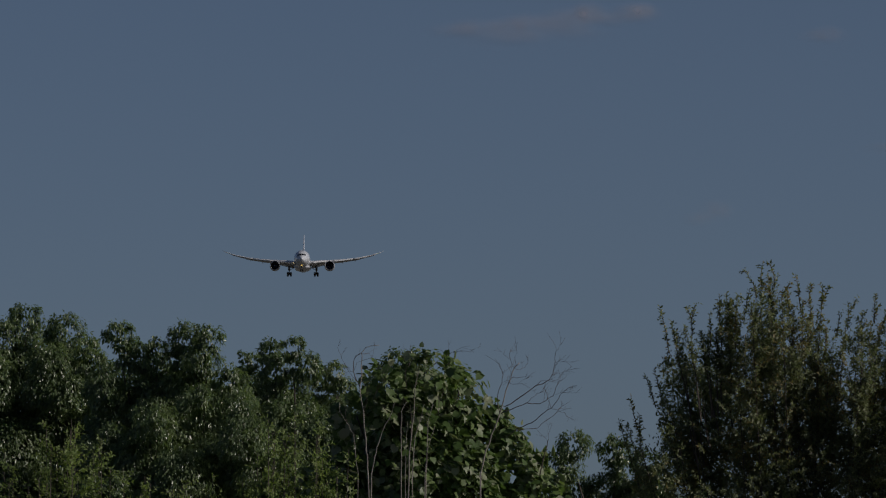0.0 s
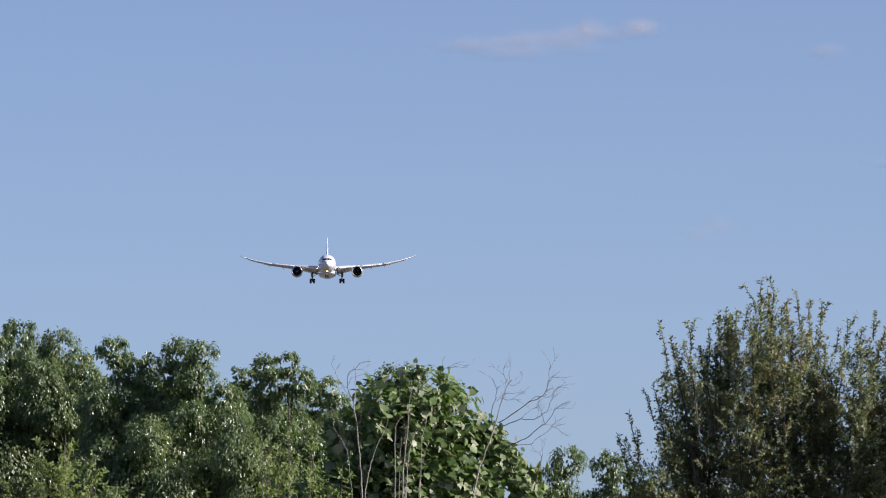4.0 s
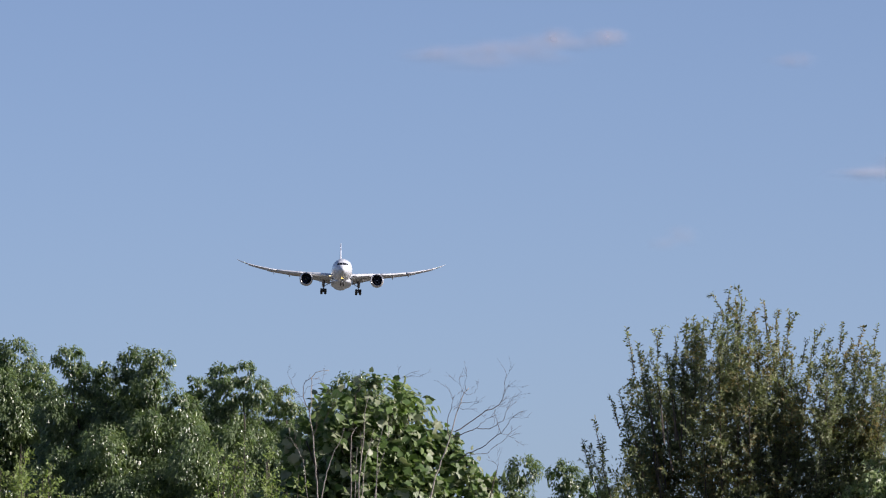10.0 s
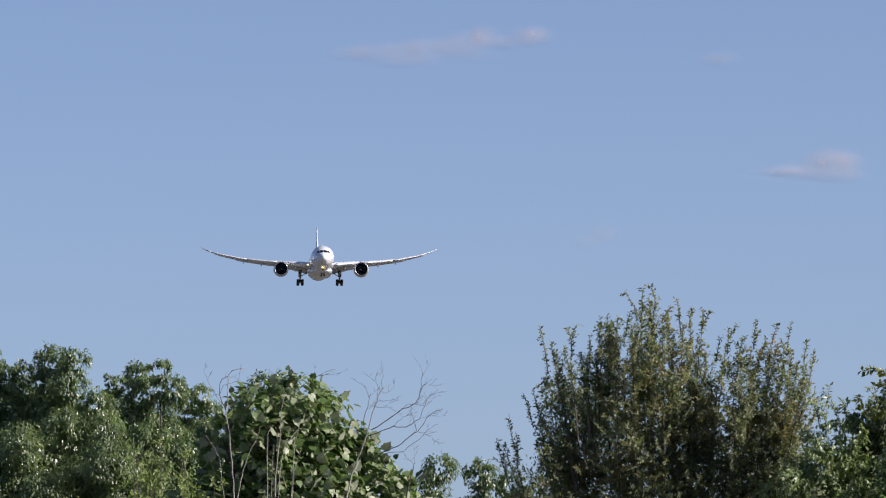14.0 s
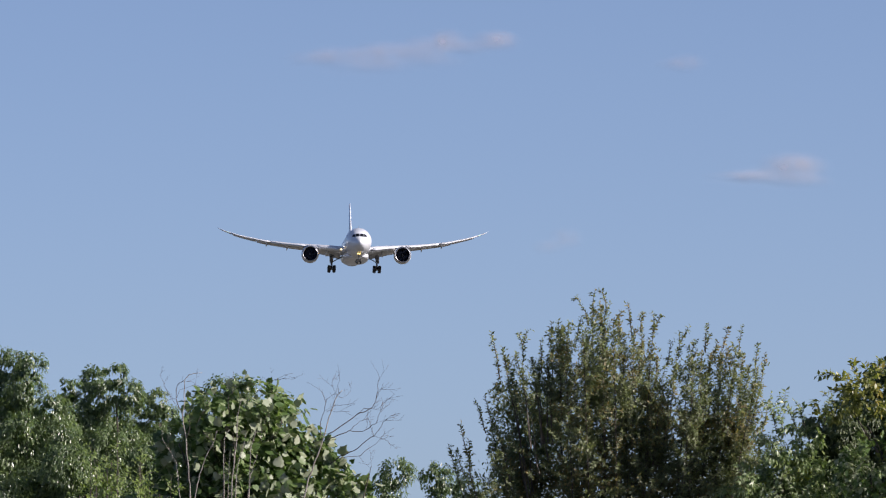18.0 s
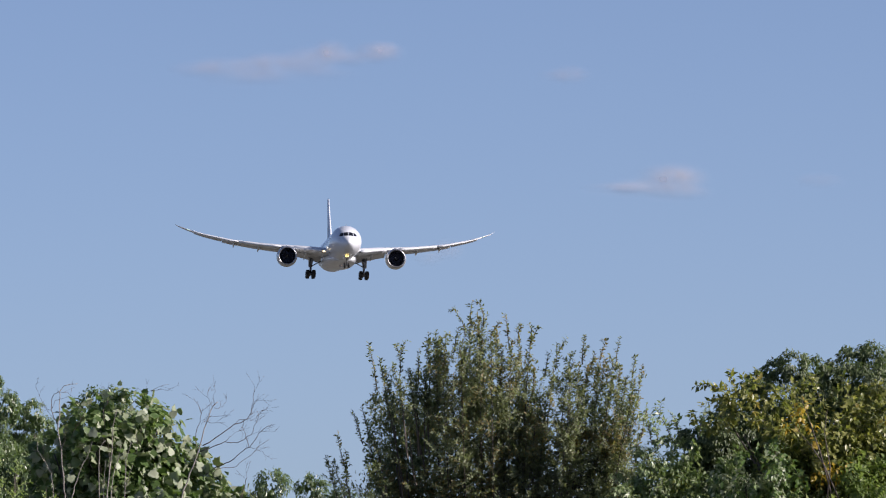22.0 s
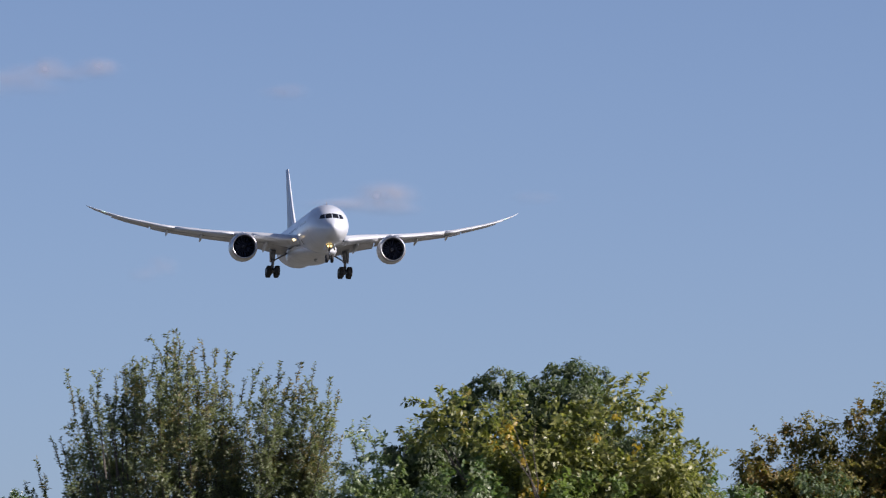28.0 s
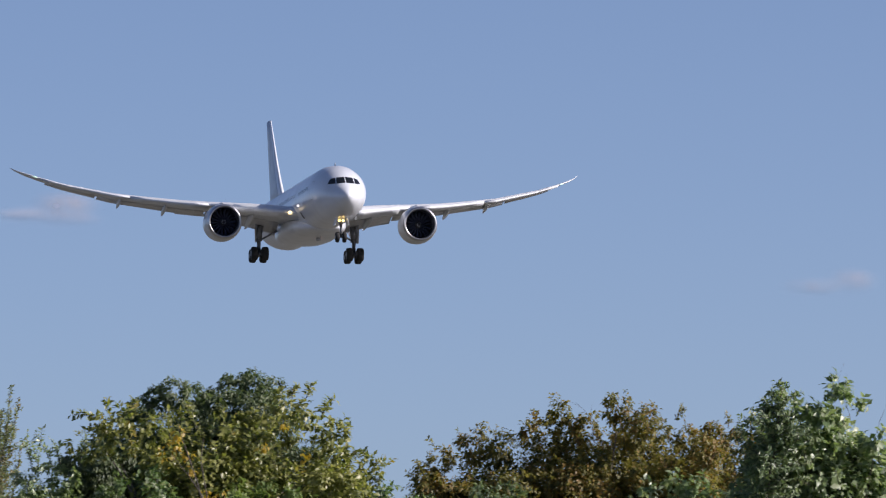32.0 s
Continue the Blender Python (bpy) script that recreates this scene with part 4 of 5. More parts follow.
HEDGE = dict(leaf=0.043, ratio=0.46, mat=HEDGE_LEAF, density=2100, droop=0.9, clump=0.15, form=SMALL, jitter=0.36, ragged=0.22)
lobed_tree("broadleaf_tree", "dense dark green tree with glossy drooping leaves", [(-6.35, 6.14), (-5.98, 5.98), (-5.73, 6.15, 0.2), (-5.29, 6.01, 0.23), (-5.08, 5.80, 0.16), (-4.90, 5.55, 0.18)], 85.2, 2.6, 1.3, **HEDGE)
lobed_tree("broadleaf_tree", "dark green tree with rounded tops of glossy hanging leaves", [(-4.58, 5.82, 0.18), (-4.42, 5.62, 0.14), (-4.20, 5.62, 0.18), (-3.90, 5.80, 0.19), (-3.66, 5.77, 0.19), (-3.42, 5.35, 0.22)], 83.0, 2.6, 1.3, **HEDGE)
lobed_tree("broadleaf_tree", "dark green tree with two small rounded tops", [(-3.29, 5.57, 0.15), (-3.05, 5.71, 0.18), (-2.79, 5.69, 0.15), (-2.60, 5.43, 0.15), (-2.35, 5.45, 0.14), (-1.95, 5.1, 0.2)], 84.0, 2.6, 1.2, **HEDGE)
lobed_tree("broadleaf_tree", "lower green tree with hanging glossy leaves before the taller ones", [(-4.62, 4.74, 0.22), (-4.15, 4.90, 0.24), (-3.72, 5.12, 0.26), (-3.30, 5.05, 0.24), (-2.85, 4.98, 0.24), (-2.45, 4.8, 0.22), (-2.1, 4.7, 0.2)], 81.6, 2.6, 1.0, **HEDGE)
lobed_tree("broadleaf_tree", "dark rounded tree overgrown behind the vine mound", [(-1.70, 5.52, 0.19), (-1.48, 5.55, 0.18), (-1.3, 5.30, 0.24)], 83.0, 2.6, 0.9, **HEDGE)
lobed_tree("small_bush", "low distant bush of drooping olive-green leaves", [(0.18, 4.78, 0.2), (0.62, 4.74, 0.2), (0.95, 4.6, 0.2)], 86.0, 2.4, 1.0, **HEDGE)


# vine mound
def build_vine():
    vine = tagged(new("vine_mound"), "mound of broad green vine leaves climbing over a shrub", "vine")
    y = 78.0
    base = (-1.2, y)
    vine.location = (base[0], base[1], 0)
    bumps = [(-1.98, 4.86, 0.26), (-1.62, 5.22, 0.30), (-1.25, 5.29, 0.32), (-0.98, 5.15, 0.28), (-0.74, 4.90, 0.28), (-0.46, 4.63, 0.26), (-0.26, 4.36, 0.24)]
    lobes = [(a - base[0], b - base[1], c, r) for a, b, c, r in heap(bumps, y, 2.6, 0.9, sway=0.1)]
    wood(vine, 0, 0, 3.4, [(a, b, c) for a, b, c, r in lobes[::4]], BARK, 0.08)
    p, d, f = lobe_leaves(lobes, 275, droop=0.55, jitter=0.6, face_up=0.5, clump=0.34, ragged=0.16)
    L, W = sizes(len(p), 0.074, 0.98, 0.4)
    pick = np.nonzero(p[:, 2] > 4.0)[0]
    # the foremost leaves all over the mound, more of them down its sunny flank
    cell = np.floor(p[pick, 0] / 0.16) * 100 + np.floor(p[pick, 2] / 0.16)
    depth = np.array([np.sum(p[pick[cell == c], 1] < y1) for c, y1 in zip(cell, p[pick, 1])])
    flank = np.clip(0.8 + 0.9 * p[pick, 0] - 0.7 * (p[pick, 2] - 4.8), 0.5, 2.2)
    pick = pick[np.argsort(depth / flank, kind="stable")][:480]
    pick = pick[rng.permutation(len(pick))[:300]]
    L[pick] *= 1.12
    rest = np.ones(len(p), bool)
    rest[pick] = False
    tagged(part("foliage", leaf_mesh("foliage", p[rest], d[rest], f[rest], L[rest], W[rest], LOBED, VINE_LEAF), vine), kind="stuff")
    return single_leaves(vine, p, d, f, L, W, pick, LOBED, VINE_LEAF_SINGLE, VINE_UNDER)


vine_leaves = build_vine()


# bare saplings
def twigs(start, way, length, radius, depth, pieces, spread_=0.55, kids=3, lift=0.15):
    """A bare branch that wavers, curves and forks into thinner ones."""
    p, d = Vector(start), Vector(way).normalized()
    pts, rad = [p.copy()], [radius]
    n = 9
    curl = Vector(rng.normal(size=3)) * 0.05
    turn = 1 if rng.random() < 0.5 else -1
    for k in range(n):
        d = (d + Vector(rng.normal(size=3)) * 0.08 + curl + Vector((0, 0, lift * 0.12))).normalized()
        p = p + d * (length / n)
        pts.append(p.copy())
        rad.append(radius * (1 - 0.72 * (k + 1) / n))
        if depth and 1 <= k <= 6 and rng.random() < kids / 6:
            turn = -turn
            off = Vector((d.z, 0.4 * rng.normal(), -d.x)) * turn * spread_ * (0.7 + 0.6 * rng.random())
            twigs(p, d + off, length * (0.35 + 0.45 * rng.random()) * (1 - 0.04 * k), rad[-1] * 0.75, depth - 1, pieces, spread_, kids, lift)
    pieces.append(tube(pts, [max(0.0009, r) for r in rad], 5))


def sapling(label):
    tree = tagged(new("bare_sapling"), label, "sapling")
    tree.location = (-1.0, 77.0, 0)
    return tree


def bare(tree, name, radius, line, y=77.0):
    """A leafless stem, branch or twig of the sapling along (x, z), wavering a little; stems rise from the ground, branches fork into hair-thin twigs."""
    at = tree.location
    deep = rng.normal() * 0.06
    pts = [Vector((x - at.x, y - at.y + (0.0 if name == "stem" else deep * k / len(line)), z)) for k, (x, z) in enumerate(line)]
    if name == "stem":
        pts.insert(0, Vector((pts[0].x + 0.05 * rng.normal(), 0, 0)))
    fine = []
    for a, b in zip(pts[:-1], pts[1:]):
        n = 2 if (b - a).length < 0.3 else 6
        fine += [a.lerp(b, k / n) + Vector(rng.normal(size=3)) * 0.003 for k in range(n)]
    fine.append(pts[-1])
    n = len(fine)
    rad = [max(0.0013, radius * 0.62 * (1 - 0.66 * (k / (n - 1)) ** 1.3)) for k in range(n)]
    stem = part(name, mesh_from(name, *tube(fine, rad, 7), PALE_BARK if name == "stem" else TWIG_BARK, True), tree)
    hairs = []
    for k in range(n // 2, n):
        if name != "stem" and rng.random() < 0.45:
            way = (fine[k] - fine[k - 1]).normalized()
            off = Vector((way.z, 0.5 * rng.normal(), -way.x)) * (1 if rng.random() < 0.5 else -1)
            twigs(fine[k], way + off * 0.7, 0.07 + 0.12 * rng.random(), 0.0013, 1, hairs, 0.5, 1.5)
    if hairs:
        tagged(part("hair_twigs", mesh_from("hair_twigs", *join(hairs), TWIG_BARK, True), stem), kind="stuff")


forked = sapling("leafless forked sapling with thin spreading twigs beside the vine")
thicket = sapling("several thin pale leafless stems in front of the vine")
bare(forked, "stem", 0.0145, [(-0.756, 4.064), (-0.701, 4.284), (-0.640, 4.449), (-0.591, 4.586), (-0.547, 4.707), (-0.508, 4.873), (-0.464, 4.999), (-0.420, 5.104), (-0.376, 5.148)])
bare(forked, "branch", 0.0075, [(-0.563, 4.647), (-0.580, 4.707), (-0.591, 4.779), (-0.585, 4.834), (-0.552, 4.944), (-0.536, 5.021), (-0.519, 5.076)])
bare(forked, "twig", 0.0030, [(-0.536, 5.032), (-0.563, 5.109), (-0.574, 5.148)])
bare(forked, "branch", 0.0085, [(-0.525, 4.718), (-0.398, 4.790), (-0.288, 4.867), (-0.222, 4.922), (-0.150, 4.944), (-0.084, 4.982), (-0.051, 5.038), (-0.035, 5.120), (-0.029, 5.192), (-0.012, 5.274)])
bare(forked, "twig", 0.0030, [(-0.035, 5.109), (-0.013, 5.148), (0.020, 5.170)])
bare(forked, "branch", 0.0075, [(-0.552, 4.658), (-0.453, 4.696), (-0.371, 4.724), (-0.305, 4.757), (-0.244, 4.746), (-0.178, 4.746), (-0.112, 4.779), (-0.051, 4.823), (-0.018, 4.900), (0.009, 4.966), (0.020, 5.021)])
bare(forked, "twig", 0.0040, [(-0.305, 4.757), (-0.255, 4.801), (-0.205, 4.845), (-0.134, 4.878)])
bare(forked, "twig", 0.0040, [(-0.222, 4.922), (-0.167, 4.966), (-0.095, 4.971), (-0.013, 4.955), (0.031, 5.048)])
bare(forked, "branch", 0.0080, [(-0.497, 4.432), (-0.398, 4.504), (-0.343, 4.520), (-0.261, 4.559), (-0.178, 4.614), (-0.123, 4.669), (-0.068, 4.702), (-0.013, 4.762), (0.026, 4.834), (0.070, 4.867), (0.141, 4.911)])
bare(forked, "twig", 0.0045, [(-0.068, 4.702), (-0.090, 4.762), (-0.106, 4.834), (-0.134, 4.900), (-0.123, 4.955)])
bare(forked, "twig", 0.0050, [(-0.442, 4.482), (-0.343, 4.498), (-0.261, 4.504), (-0.195, 4.509), (-0.123, 4.581), (-0.040, 4.636), (0.004, 4.691), (0.070, 4.746), (0.130, 4.779)])
bare(forked, "twig", 0.0030, [(-0.068, 4.702), (-0.013, 4.691), (0.031, 4.713)])
bare(forked, "twig", 0.0030, [(0.004, 4.685), (0.064, 4.658), (0.097, 4.608)])
bare(forked, "twig", 0.0032, [(-0.464, 4.999), (-0.398, 4.999), (-0.332, 5.005), (-0.282, 5.016)])
bare(forked, "twig", 0.0032, [(-0.481, 4.950), (-0.398, 4.939), (-0.304, 4.939)])
bare(forked, "twig", 0.0030, [(-0.541, 4.922), (-0.508, 4.950), (-0.475, 4.966)])
bare(forked, "twig", 0.0030, [(-0.425, 5.093), (-0.453, 5.148), (-0.475, 5.220), (-0.458, 5.286)])
bare(forked, "twig", 0.0035, [(-0.403, 5.120), (-0.420, 5.197), (-0.398, 5.247)])
bare(forked, "twig", 0.0030, [(-0.420, 5.098), (-0.376, 5.082), (-0.326, 5.104), (-0.293, 5.148)])
bare(forked, "branch", 0.0100, [(-0.178, 4.063), (-0.134, 4.239), (-0.107, 4.338), (-0.090, 4.404)])
bare(thicket, "stem", 0.0120, [(-1.851, 4.064), (-1.873, 4.416), (-1.895, 4.543), (-1.895, 4.680), (-1.928, 4.835), (-1.928, 4.928), (-1.912, 5.039), (-1.912, 5.176), (-1.912, 5.242), (-1.874, 5.298), (-1.818, 5.314), (-1.741, 5.319)])
bare(thicket, "branch", 0.0070, [(-1.928, 4.912), (-1.967, 4.983), (-1.995, 5.066), (-1.995, 5.165), (-1.967, 5.220), (-1.918, 5.242), (-1.840, 5.237)])
bare(thicket, "twig", 0.0030, [(-1.956, 4.961), (-2.022, 5.044), (-2.094, 5.165), (-2.121, 5.232), (-2.149, 5.298)])
bare(thicket, "twig", 0.0030, [(-1.995, 5.066), (-2.039, 5.066)])
bare(thicket, "twig", 0.0030, [(-1.989, 5.077), (-1.956, 5.154), (-1.884, 5.176), (-1.813, 5.198)])
bare(thicket, "branch", 0.0060, [(-1.895, 4.680), (-1.868, 4.763), (-1.857, 4.873)])
bare(thicket, "stem", 0.0100, [(-1.818, 4.064), (-1.752, 4.378), (-1.691, 4.515), (-1.647, 4.598), (-1.620, 4.680), (-1.592, 4.757)])
bare(thicket, "branch", 0.0040, [(-1.802, 4.780), (-1.747, 4.912), (-1.670, 5.022)])
bare(thicket, "stem", 0.0100, [(-1.526, 4.064), (-1.526, 4.284), (-1.532, 4.515), (-1.521, 4.669), (-1.499, 4.735), (-1.466, 4.768)])
bare(thicket, "stem", 0.0070, [(-1.482, 4.064), (-1.482, 4.284), (-1.477, 4.460), (-1.466, 4.570)])
bare(thicket, "stem", 0.0120, [(-1.449, 4.064), (-1.444, 4.284), (-1.422, 4.515), (-1.405, 4.680), (-1.394, 4.901), (-1.378, 5.000), (-1.356, 5.066)])
bare(thicket, "stem", 0.0080, [(-1.416, 4.064), (-1.405, 4.284), (-1.389, 4.433), (-1.356, 4.543), (-1.328, 4.653), (-1.301, 4.746)])
bare(thicket, "branch", 0.0060, [(-1.433, 4.449), (-1.427, 4.625), (-1.438, 4.735)])
bare(thicket, "stem", 0.0060, [(-1.950, 4.064), (-1.994, 4.449), (-2.038, 4.532), (-2.082, 4.598), (-2.126, 4.670), (-2.132, 4.763)])
bare(thicket, "branch", 0.0040, [(-2.038, 4.532), (-2.071, 4.614), (-2.082, 4.736)])
bare(thicket, "stem", 0.0090, [(-1.289, 4.064), (-1.278, 4.284), (-1.268, 4.487), (-1.268, 4.570), (-1.235, 4.680), (-1.218, 4.746)])
bare(thicket, "stem", 0.0080, [(-1.300, 4.064), (-1.273, 4.284), (-1.234, 4.432), (-1.201, 4.526)])
bare(thicket, "branch", 0.0050, [(-1.163, 4.653), (-1.163, 4.763), (-1.169, 4.856)])
bare(thicket, "branch", 0.0040, [(-1.477, 4.873), (-1.488, 5.066), (-1.455, 5.121), (-1.449, 5.242), (-1.433, 5.330)])
bare(thicket, "branch", 0.0050, [(-1.323, 5.027), (-1.235, 5.099), (-1.169, 5.165), (-1.114, 5.203), (-1.058, 5.236), (-0.992, 5.264)])
bare(thicket, "twig", 0.0030, [(-1.025, 5.247), (-0.948, 5.264), (-0.860, 5.253)])
bare(thicket, "twig", 0.0030, [(-1.014, 5.253), (-0.937, 5.297), (-0.855, 5.313)])
bare(thicket, "twig", 0.0040, [(-1.114, 5.099), (-1.031, 5.165), (-0.992, 5.242)])
bare(thicket, "branch", 0.0040, [(-1.719, 4.735), (-1.675, 4.680), (-1.636, 4.636)])
bare(thicket, "branch", 0.0040, [(-1.075, 4.680), (-1.014, 4.735), (-0.970, 4.790)])


# upright olive-coloured tree of many leafy leaders
def build_leader_tree(name, label, tops, whips, base, floor, leaf, mat, bark):
    """A vase of long leaders (x, top), each set with short leafy side shoots that lengthen downwards, and slim whips standing clear above them."""
    tree = tagged(new(name), label, "tree", "trees and bushes in the row")
    cx, y = base
    tree.location = (cx, y, 0)
    crown = Shoots()
    outline = sorted(tops)
    xs, zs = [t[0] for t in outline], [t[1] for t in outline]
    leaders = [(x, top - 0.06, 0.0) for x, top in tops]
    for k in range(24):
        x = 1.05 + 2.70 * rng.random()
        leaders.append((x, float(np.interp(x, xs, zs)) - 0.30 - 0.55 * rng.random() ** 1.2, 0.30))
    limbs = []
    for x, top, back in leaders:
        dx = x - cx
        dy = rng.normal() * 0.26 + back * 0.5
        tip = np.array([dx, dy, top])
        root = np.array([dx * 0.50 + rng.normal() * 0.08, dy * 0.3, floor - 0.2])
        knee = np.array([dx * 0.88 + rng.normal() * 0.05, dy * 0.9, floor + 0.55 * (top - floor)])
        lean = np.array([0.12 * np.sign(dx) * min(1, abs(dx)) + rng.normal() * 0.08, rng.normal() * 0.08, 0])
        u = np.linspace(0, 1, 26)[:, None]
        line = root * (1 - u) ** 2 + knee * 2 * u * (1 - u) + (tip - lean * 0.3) * u ** 2 + lean * 0.3 * u ** 6
        line = line + np.concatenate([np.cumsum(rng.normal(size=(26, 2)) * 0.012, axis=0), np.zeros((26, 1))], axis=1) * (1 - u ** 4)
        low = 17 if -1.05 < dx < -0.48 else 0
        limbs.append(tube([line[k] for k in (low, low + 1, low + 3, 21, 23, 25)], [0.009, 0.008, 0.007, 0.005, 0.003, 0.002], 4))
        run = np.concatenate([[0], np.cumsum(np.linalg.norm(np.diff(line, axis=0), axis=1))])
        crown.leaves(line[21:], 0.013, 0.9)
        phase, wave = rng.random() * 6, 9 + 8 * rng.random()
        down, slim = 0.03, 0.55 + 0.75 * rng.random()
        thin = 0.12 if dx < -0.75 else 0.0
        while down < run[-1] - 0.15:
            at = np.array([np.interp(run[-1] - down, run, line[:, k]) for k in range(3)])
            tuft = 0.25 + 0.95 * abs(math.sin(phase + wave * down)) if down < 0.9 else 0.85
            long = min(0.30, 0.025 + (0.22 if down < 0.6 else 0.34) * slim * down) * tuft * (0.5 + rng.random()) * (0.85 if dx < -0.75 else 1.0)
            turn = rng.random() * 6.283
            rise = 1.4 - 0.9 * min(1, down / 1.3) + 0.2 * rng.normal()
            hollow = -1.02 < at[0] < -0.48 and at[2] < 5.12 and rng.random() < 0.93
            if long > 0.018 and not hollow and rng.random() > thin:
                crown.shoot(at, (math.cos(turn), math.sin(turn), rise), long + 0.02, 0.0105, 0.0022, 0.2)
            down += 0.018 + 0.012 * rng.random() + (0.02 if down > 1.0 else 0)
    # whips: a bent stem, leafy along its upper part, with stubby tufts
    for line in whips:
        deep = rng.normal() * 0.08 - 0.05
        pts = [np.array([x - cx, deep, z - 0.05]) for x, z in line]
        limbs.append(tube(pts, [0.006 - 0.0042 * k / (len(pts) - 1) for k in range(len(pts))], 4))
        crown.leaves(pts, 0.0125, 0.7)
        for q, way in zip(pts[1:], np.diff(pts, axis=0)):
            for k in range(3):
                crown.shoot(q - way * rng.random(), way / np.linalg.norm(way) + rng.normal(size=3) * 0.6, 0.015 + 0.045 * rng.random(), 0.011, 0.0016, 0.2)
    # denser leafage deep in the crown; on the shaded side it stands further back behind a hollow
    body = []
    for k in range(640):
        x = 1.05 + 2.75 * rng.random()
        roof = float(np.interp(x, xs, zs)) - (0.82 if x < 1.7 else 0.62) - 0.22 * sum(math.exp(-((x - g) / 0.055) ** 2) for g in (1.68, 1.98, 2.46, 2.90, 3.10, 3.37))
        z = roof - rng.random() * (roof - 3.6)
        hollow = 1.30 < x < 1.86 and z < 5.15
        y_ = 0.85 + rng.normal() * 0.12 if hollow else 0.05 + rng.normal() * 0.30 + 0.55 * rng.random() * (x > 1.86)
        body.append((x - cx, y_, z, 0.08 + 0.13 * rng.random() ** 1.5))
    shade = []
    for k in range(120):
        shade.append((1.28 + 0.60 * rng.random() - cx, 0.70 + 0.3 * rng.random(), 3.9 + 1.35 * rng.random(), 0.13 + 0.07 * rng.random()))
    # full tufts high in the crown
    for x, z, r in ((1.76, 5.92, 0.09), (1.88, 5.90, 0.10), (1.80, 5.70, 0.13), (2.12, 5.92, 0.09), (2.24, 6.02, 0.10), (2.22, 5.82, 0.13), (2.38, 5.86, 0.09), (2.56, 5.74, 0.09), (2.74, 5.76, 0.10),
                    (3.20, 5.66, 0.10), (3.44, 5.68, 0.10), (3.54, 5.56, 0.12), (3.76, 5.48, 0.10), (1.54, 5.46, 0.10), (1.22, 5.40, 0.09), (3.04, 5.58, 0.08)):
        for k in range(5):
            body.append((x - cx + rng.normal() * r * 0.5, rng.normal() * 0.15, z - rng.random() * 2 * r, r * (0.5 + 0.4 * rng.random())))
    crown.add(*lobe_leaves(body, 420, droop=-0.5, clump=0.3, ragged=0.5))
    crown.add(*lobe_leaves(shade, 300, droop=-0.3, full=True))
    crown.crown(tree, leaf, 0.50, SMALL, mat)
    for v, f in limbs:
        part("limb", mesh_from("limb", v, f, bark), tree)
    wood(tree, 0, 0, floor + 0.2, [], bark, 0.06)
    return tree


OLIVE_LOW = [(0.68, 4.80), (0.75, 4.75), (0.89, 4.84), (1.05, 5.32), (1.10, 5.10), (1.23, 5.80), (1.28, 5.70), (1.35, 5.72), (1.42, 5.62), (1.51, 5.68), (1.61, 5.70), (1.68, 5.68)]
OLIVE_HIGH = [(1.73, 6.05), (1.79, 6.05), (1.85, 5.90), (1.90, 6.03), (2.03, 5.90), (2.08, 6.02), (2.15, 6.18), (2.21, 6.24), (2.27, 6.17), (2.34, 5.98), (2.40, 6.10), (2.46, 5.85), (2.56, 5.98), (2.65, 5.98), (2.76, 5.95), (2.80, 5.70), (2.86, 5.42), (2.94, 5.44)]
OLIVE_SIDE = [(3.02, 5.80), (3.12, 5.74), (3.17, 5.86), (3.24, 5.70), (3.34, 5.72), (3.41, 5.85), (3.46, 5.80), (3.52, 5.78), (3.58, 5.78), (3.66, 5.72), (3.74, 5.62), (3.80, 5.58), (3.87, 5.56), (3.82, 5.46), (3.71, 5.28), (3.79, 5.11), (3.90, 5.05)]
OLIVE_WHIPS = (
    [(0.90, 4.60), (0.84, 4.80), (0.80, 4.98)], [(1.06, 4.90), (1.00, 5.10), (0.95, 5.25)],
    [(1.20, 5.45), (1.17, 5.66), (1.14, 5.80), (1.11, 5.93)], [(1.44, 5.62), (1.43, 5.80), (1.38, 5.92)], [(1.43, 5.76), (1.45, 5.86), (1.475, 5.94)], [(1.62, 5.50), (1.62, 5.68), (1.61, 5.82)],
    [(2.10, 6.00), (2.07, 6.14), (1.99, 6.27)], [(2.16, 6.10), (2.15, 6.24), (2.16, 6.34)], [(2.28, 6.10), (2.28, 6.22), (2.25, 6.33), (2.21, 6.35)], [(1.98, 5.84), (2.00, 5.98), (2.03, 6.09)],
    [(2.34, 5.96), (2.38, 6.06), (2.43, 6.12)], [(2.54, 5.86), (2.52, 6.02), (2.50, 6.21)], [(2.62, 5.92), (2.63, 6.04), (2.66, 6.11)], [(2.75, 5.86), (2.76, 5.98), (2.76, 6.09)], [(2.76, 5.93), (2.79, 6.02), (2.84, 6.10)],
    [(2.90, 5.60), (2.92, 5.72), (2.94, 5.83)], [(3.01, 5.66), (3.02, 5.80), (3.02, 5.94)], [(3.03, 5.82), (3.07, 5.90), (3.10, 5.96)], [(3.28, 5.72), (3.28, 5.86), (3.30, 6.00)], [(3.30, 5.82), (3.34, 5.92)],
    [(3.46, 5.76), (3.48, 5.86), (3.52, 5.96)], [(3.62, 5.66), (3.63, 5.82), (3.66, 5.98)], [(3.78, 5.58), (3.79, 5.68), (3.81, 5.79)], [(3.86, 5.52), (3.89, 5.62), (3.89, 5.72)], [(3.88, 4.98), (3.90, 5.10), (3.92, 5.20)])
olive_tree = build_leader_tree("olive_tree", "bushy grey-green tree with upright leafy shoots and browning tips", OLIVE_LOW + OLIVE_HIGH + OLIVE_SIDE, OLIVE_WHIPS, (2.35, 80.0), 2.7, 0.038, OLIVE_LEAF, BARK)

